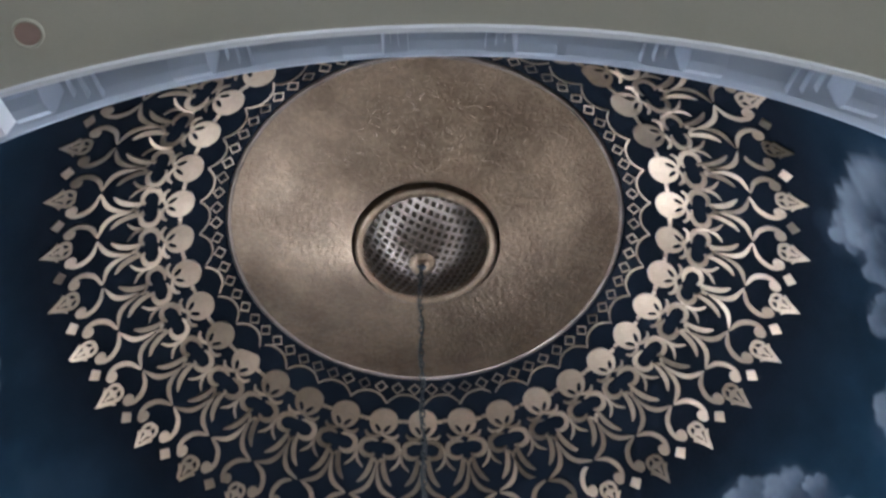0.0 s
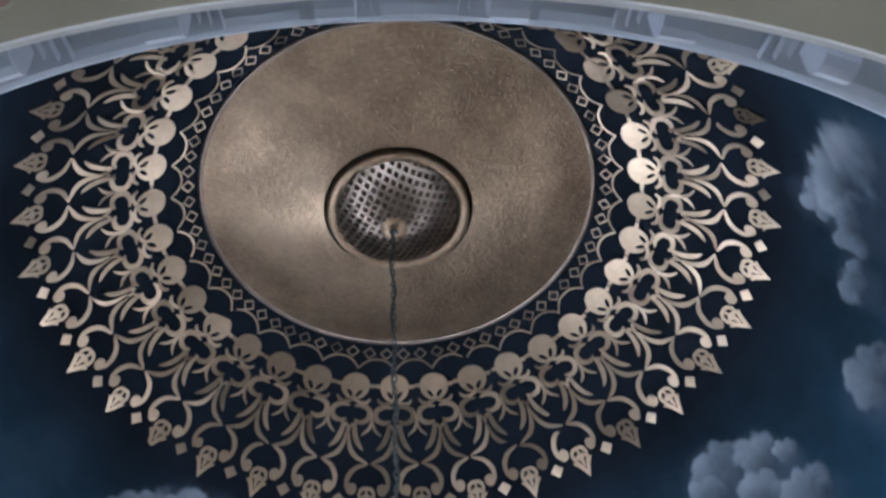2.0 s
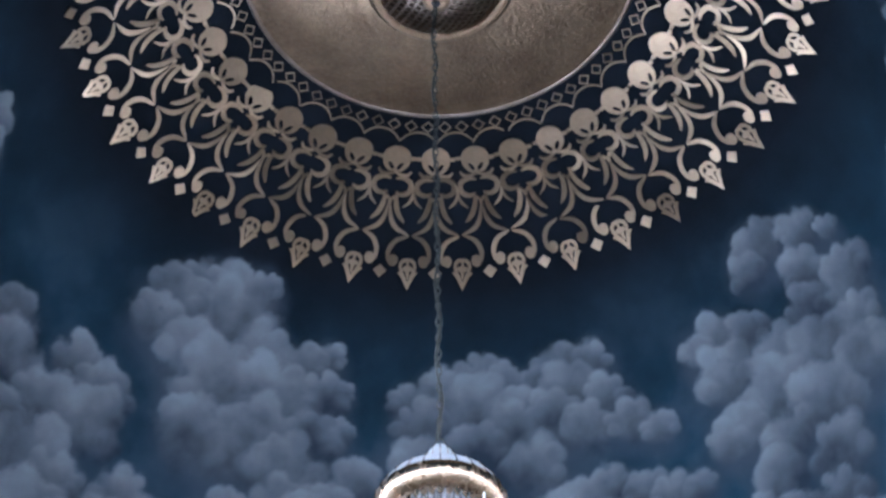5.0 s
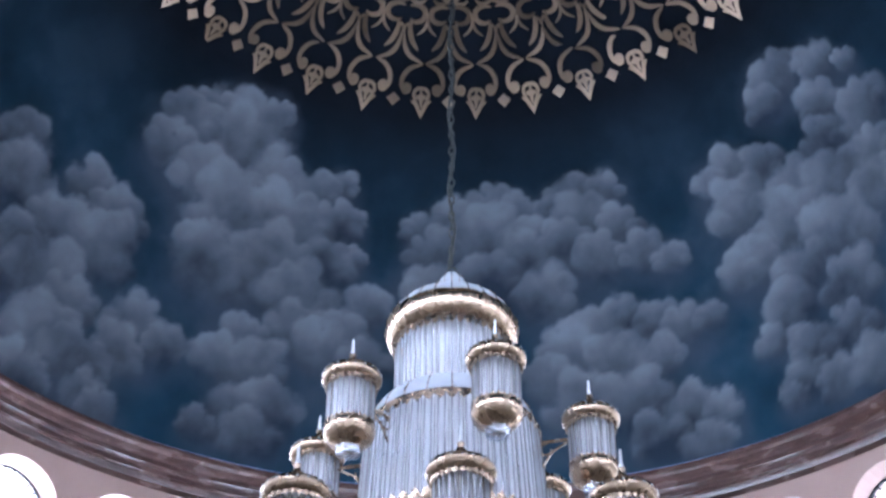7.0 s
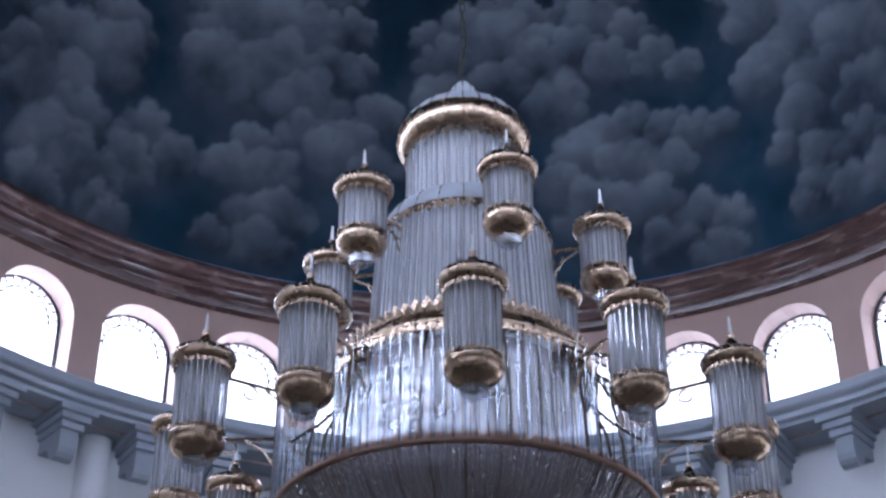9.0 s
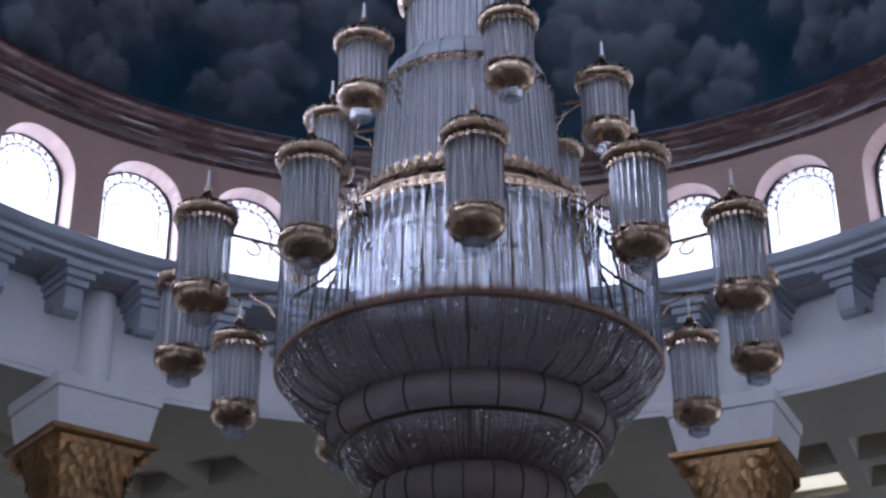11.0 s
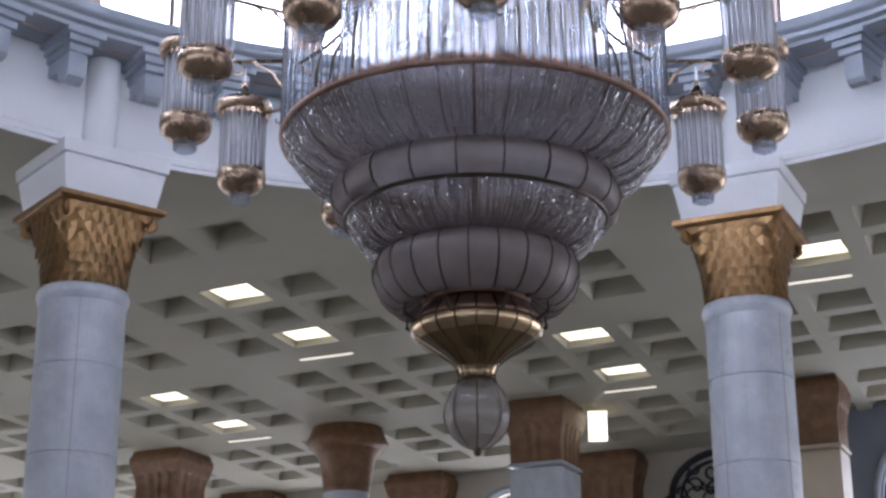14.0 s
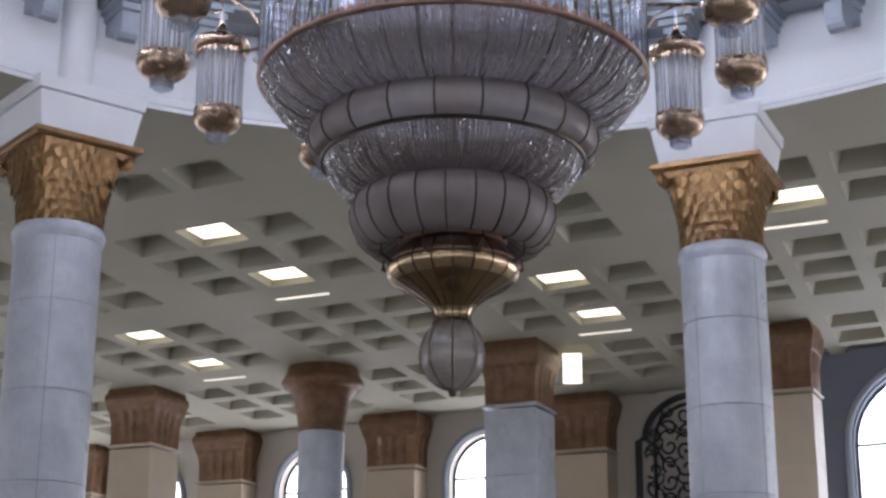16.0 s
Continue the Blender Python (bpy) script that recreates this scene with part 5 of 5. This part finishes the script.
rib_parts("neck_flute", 14, [(0.187, 5.35), (0.164, 5.305), (0.159, 5.27), (0.17, 5.235)], 0.005, DARK_BRONZE, 0)
BULB = [(0.165, 5.22), (0.23, 5.14), (0.28, 5.02), (0.292, 4.92), (0.27, 4.82), (0.21, 4.72), (0.12, 4.645), (0.04, 4.62)]
band("bulb", BULB, BULB_GLASS, "frosted glass bulb", 40)
rib_parts("bulb_rib", 8, BULB, 0.006, DARK_BRONZE, 0)
band("tip", [(0.045, 4.64), (0.05, 4.62), (0.035, 4.59), (0.03, 4.565), (0.0, 4.555)], DARK_BRONZE, "small bronze tip", 16)
part("stem", mesh("stem", *tube([(0, 0, 5.3), (0, 0, 12.6)], 0.026, 10), BRASS, True), ch)
part("hanger_ring", mesh("hanger_ring", *tube([(0.05 * math.cos(t), 0, 12.69 + 0.06 * math.sin(t)) for t in np.linspace(0, 6.283, 17)], 0.012, 5, False), CABLE), ch)


# ---- lanterns: each hangs on an arm of the chandelier ----
def lantern(group, low):
    """A hanging lantern; its tip is at z = 0 and its rods end at low."""
    ob = thing("lantern", "crystal rod lantern with brass onion cap on a chandelier arm", "lantern", group=group)

    def turn(name, prof, mat, label="", segs=36):
        return part(name, mesh(name, *lathe(prof, segs), mat, True), ob, label)
    spire = turn("spire", [(0.0, 0.0), (0.010, -0.02), (0.016, -0.15), (0.022, -0.175), (0.012, -0.19)], WHITE, "pointed pale spire", 12)
    cap = turn("cap", [(0.02, -0.185), (0.035, -0.20), (0.025, -0.22), (0.04, -0.26), (0.08, -0.32), (0.14, -0.37), (0.21, -0.405), (0.26, -0.435)], BRASS, "brass onion cap")
    spire.parent = cap
    collar = turn("collar", [(0.24, -0.42), (0.275, -0.435), (0.292, -0.475), (0.292, -0.515), (0.27, -0.555), (0.245, -0.565), (0.235, -0.54)], BRASS, "round brass collar")
    studs = join(*[lathe_ball(polar(360 * i / 20, 0.287, -0.462, 0), 0.012) for i in range(20)])
    st = part("stud_row", mesh("stud_row", *studs, SILK, True), collar, "row of crystal studs")
    st["kind"] = "stuff"
    part("fringe", mesh("fringe", *fringe(26, 0.245, -0.56, 0.06), BRASS), collar)["kind"] = "stuff"
    part("rod_curtain", mesh("rod_curtain", *rods(26, 0.226, -0.54, 0.222, low, 0.011), CRYSTAL), ob, "clear crystal rods")["kind"] = "stuff"
    part("wire_cage", mesh("wire_cage", *rods(13, 0.235, -0.54, 0.231, low, 0.0045, 6.4, 4), DARK_BRONZE), ob, "thin dark wires between the rods")["kind"] = "stuff"
    turn("lining", [(0.17, -0.56), (0.17, low + 0.03)], FROST, "pale glass lining", 28)
    bowl = turn("bowl", [(r, z + low) for r, z in ((0.222, 0.03), (0.238, 0.01), (0.248, -0.03), (0.245, -0.08), (0.224, -0.135), (0.18, -0.18), (0.125, -0.205), (0.115, -0.225), (0.0, -0.225))], BRASS, "brass bowl")
    part("lower_fringe", mesh("lower_fringe", *fringe(26, 0.232, low, 0.045, up=True), BRASS), bowl)["kind"] = "stuff"
    part("crystal_tassel", mesh("crystal_tassel", *rods(18, 0.108, low - 0.21, 0.10, low - 0.30, 0.011), CLEAR), bowl, "cluster of crystal drops")["kind"] = "stuff"
    turn("drop_glass", [(0.09, low - 0.21), (0.085, low - 0.30), (0.05, low - 0.325), (0.0, low - 0.33)], CLEAR, "crystal drop", 20)
    return ob


def lathe_ball(c, r):
    V = [c + Vector(p) * r for p in ((1, 0, 0), (0, 1, 0), (-1, 0, 0), (0, -1, 0), (0, 0, 1), (0, 0, -1))]
    return V, [(0, 1, 4), (1, 2, 4), (2, 3, 4), (3, 0, 4), (1, 0, 5), (2, 1, 5), (3, 2, 5), (0, 3, 5)]


def arm(angle, r0, r1, z):
    pts = [polar(angle, r0, z, 0), polar(angle, r1, z, 0)]
    curl = [polar(angle, r1 - 0.05 - 0.16 + 0.13 * math.cos(t) * (1 - t / 9), z - 0.10 + 0.10 * math.sin(t) * (1 - t / 9), 0) for t in np.linspace(1.6, 6.6, 14)]
    stay = [polar(angle, r0, z - 0.30, 0), polar(angle, r0 + 0.12, z - 0.12, 0), polar(angle, r0 + 0.3, z - 0.015, 0)]
    part("arm", mesh("arm", *join(tube(pts, 0.017, 6), tube(curl, 0.011, 5), tube(stay, 0.013, 5)), BRASS), ch, "slim brass arm with a scroll")


outer = [180 - (1.5 + 30 * k) for k in range(12)]
upper = [180 - (17.0 + 60 * k) for k in range(6)]
for angles, r, z, low, group in ((outer, 2.7, 8.96, -1.22, "lanterns on the outer arms"), (upper, 1.42, 11.03, -1.04, "shorter lanterns on the upper arms")):
    first = None
    for a in angles:
        m = Matrix.Translation(polar(a, r, z, 0)) @ Matrix.Rotation(-radians(a), 4, "Z")
        if first is None:
            first = lantern(group, low)
            first.matrix_basis = m
        else:
            copy_thing(first, m)
for a in outer:
    arm(a, 1.79, 2.7 - 0.24, 8.36)
for a in upper:
    arm(a, 0.90, 1.42 - 0.24, 10.35)
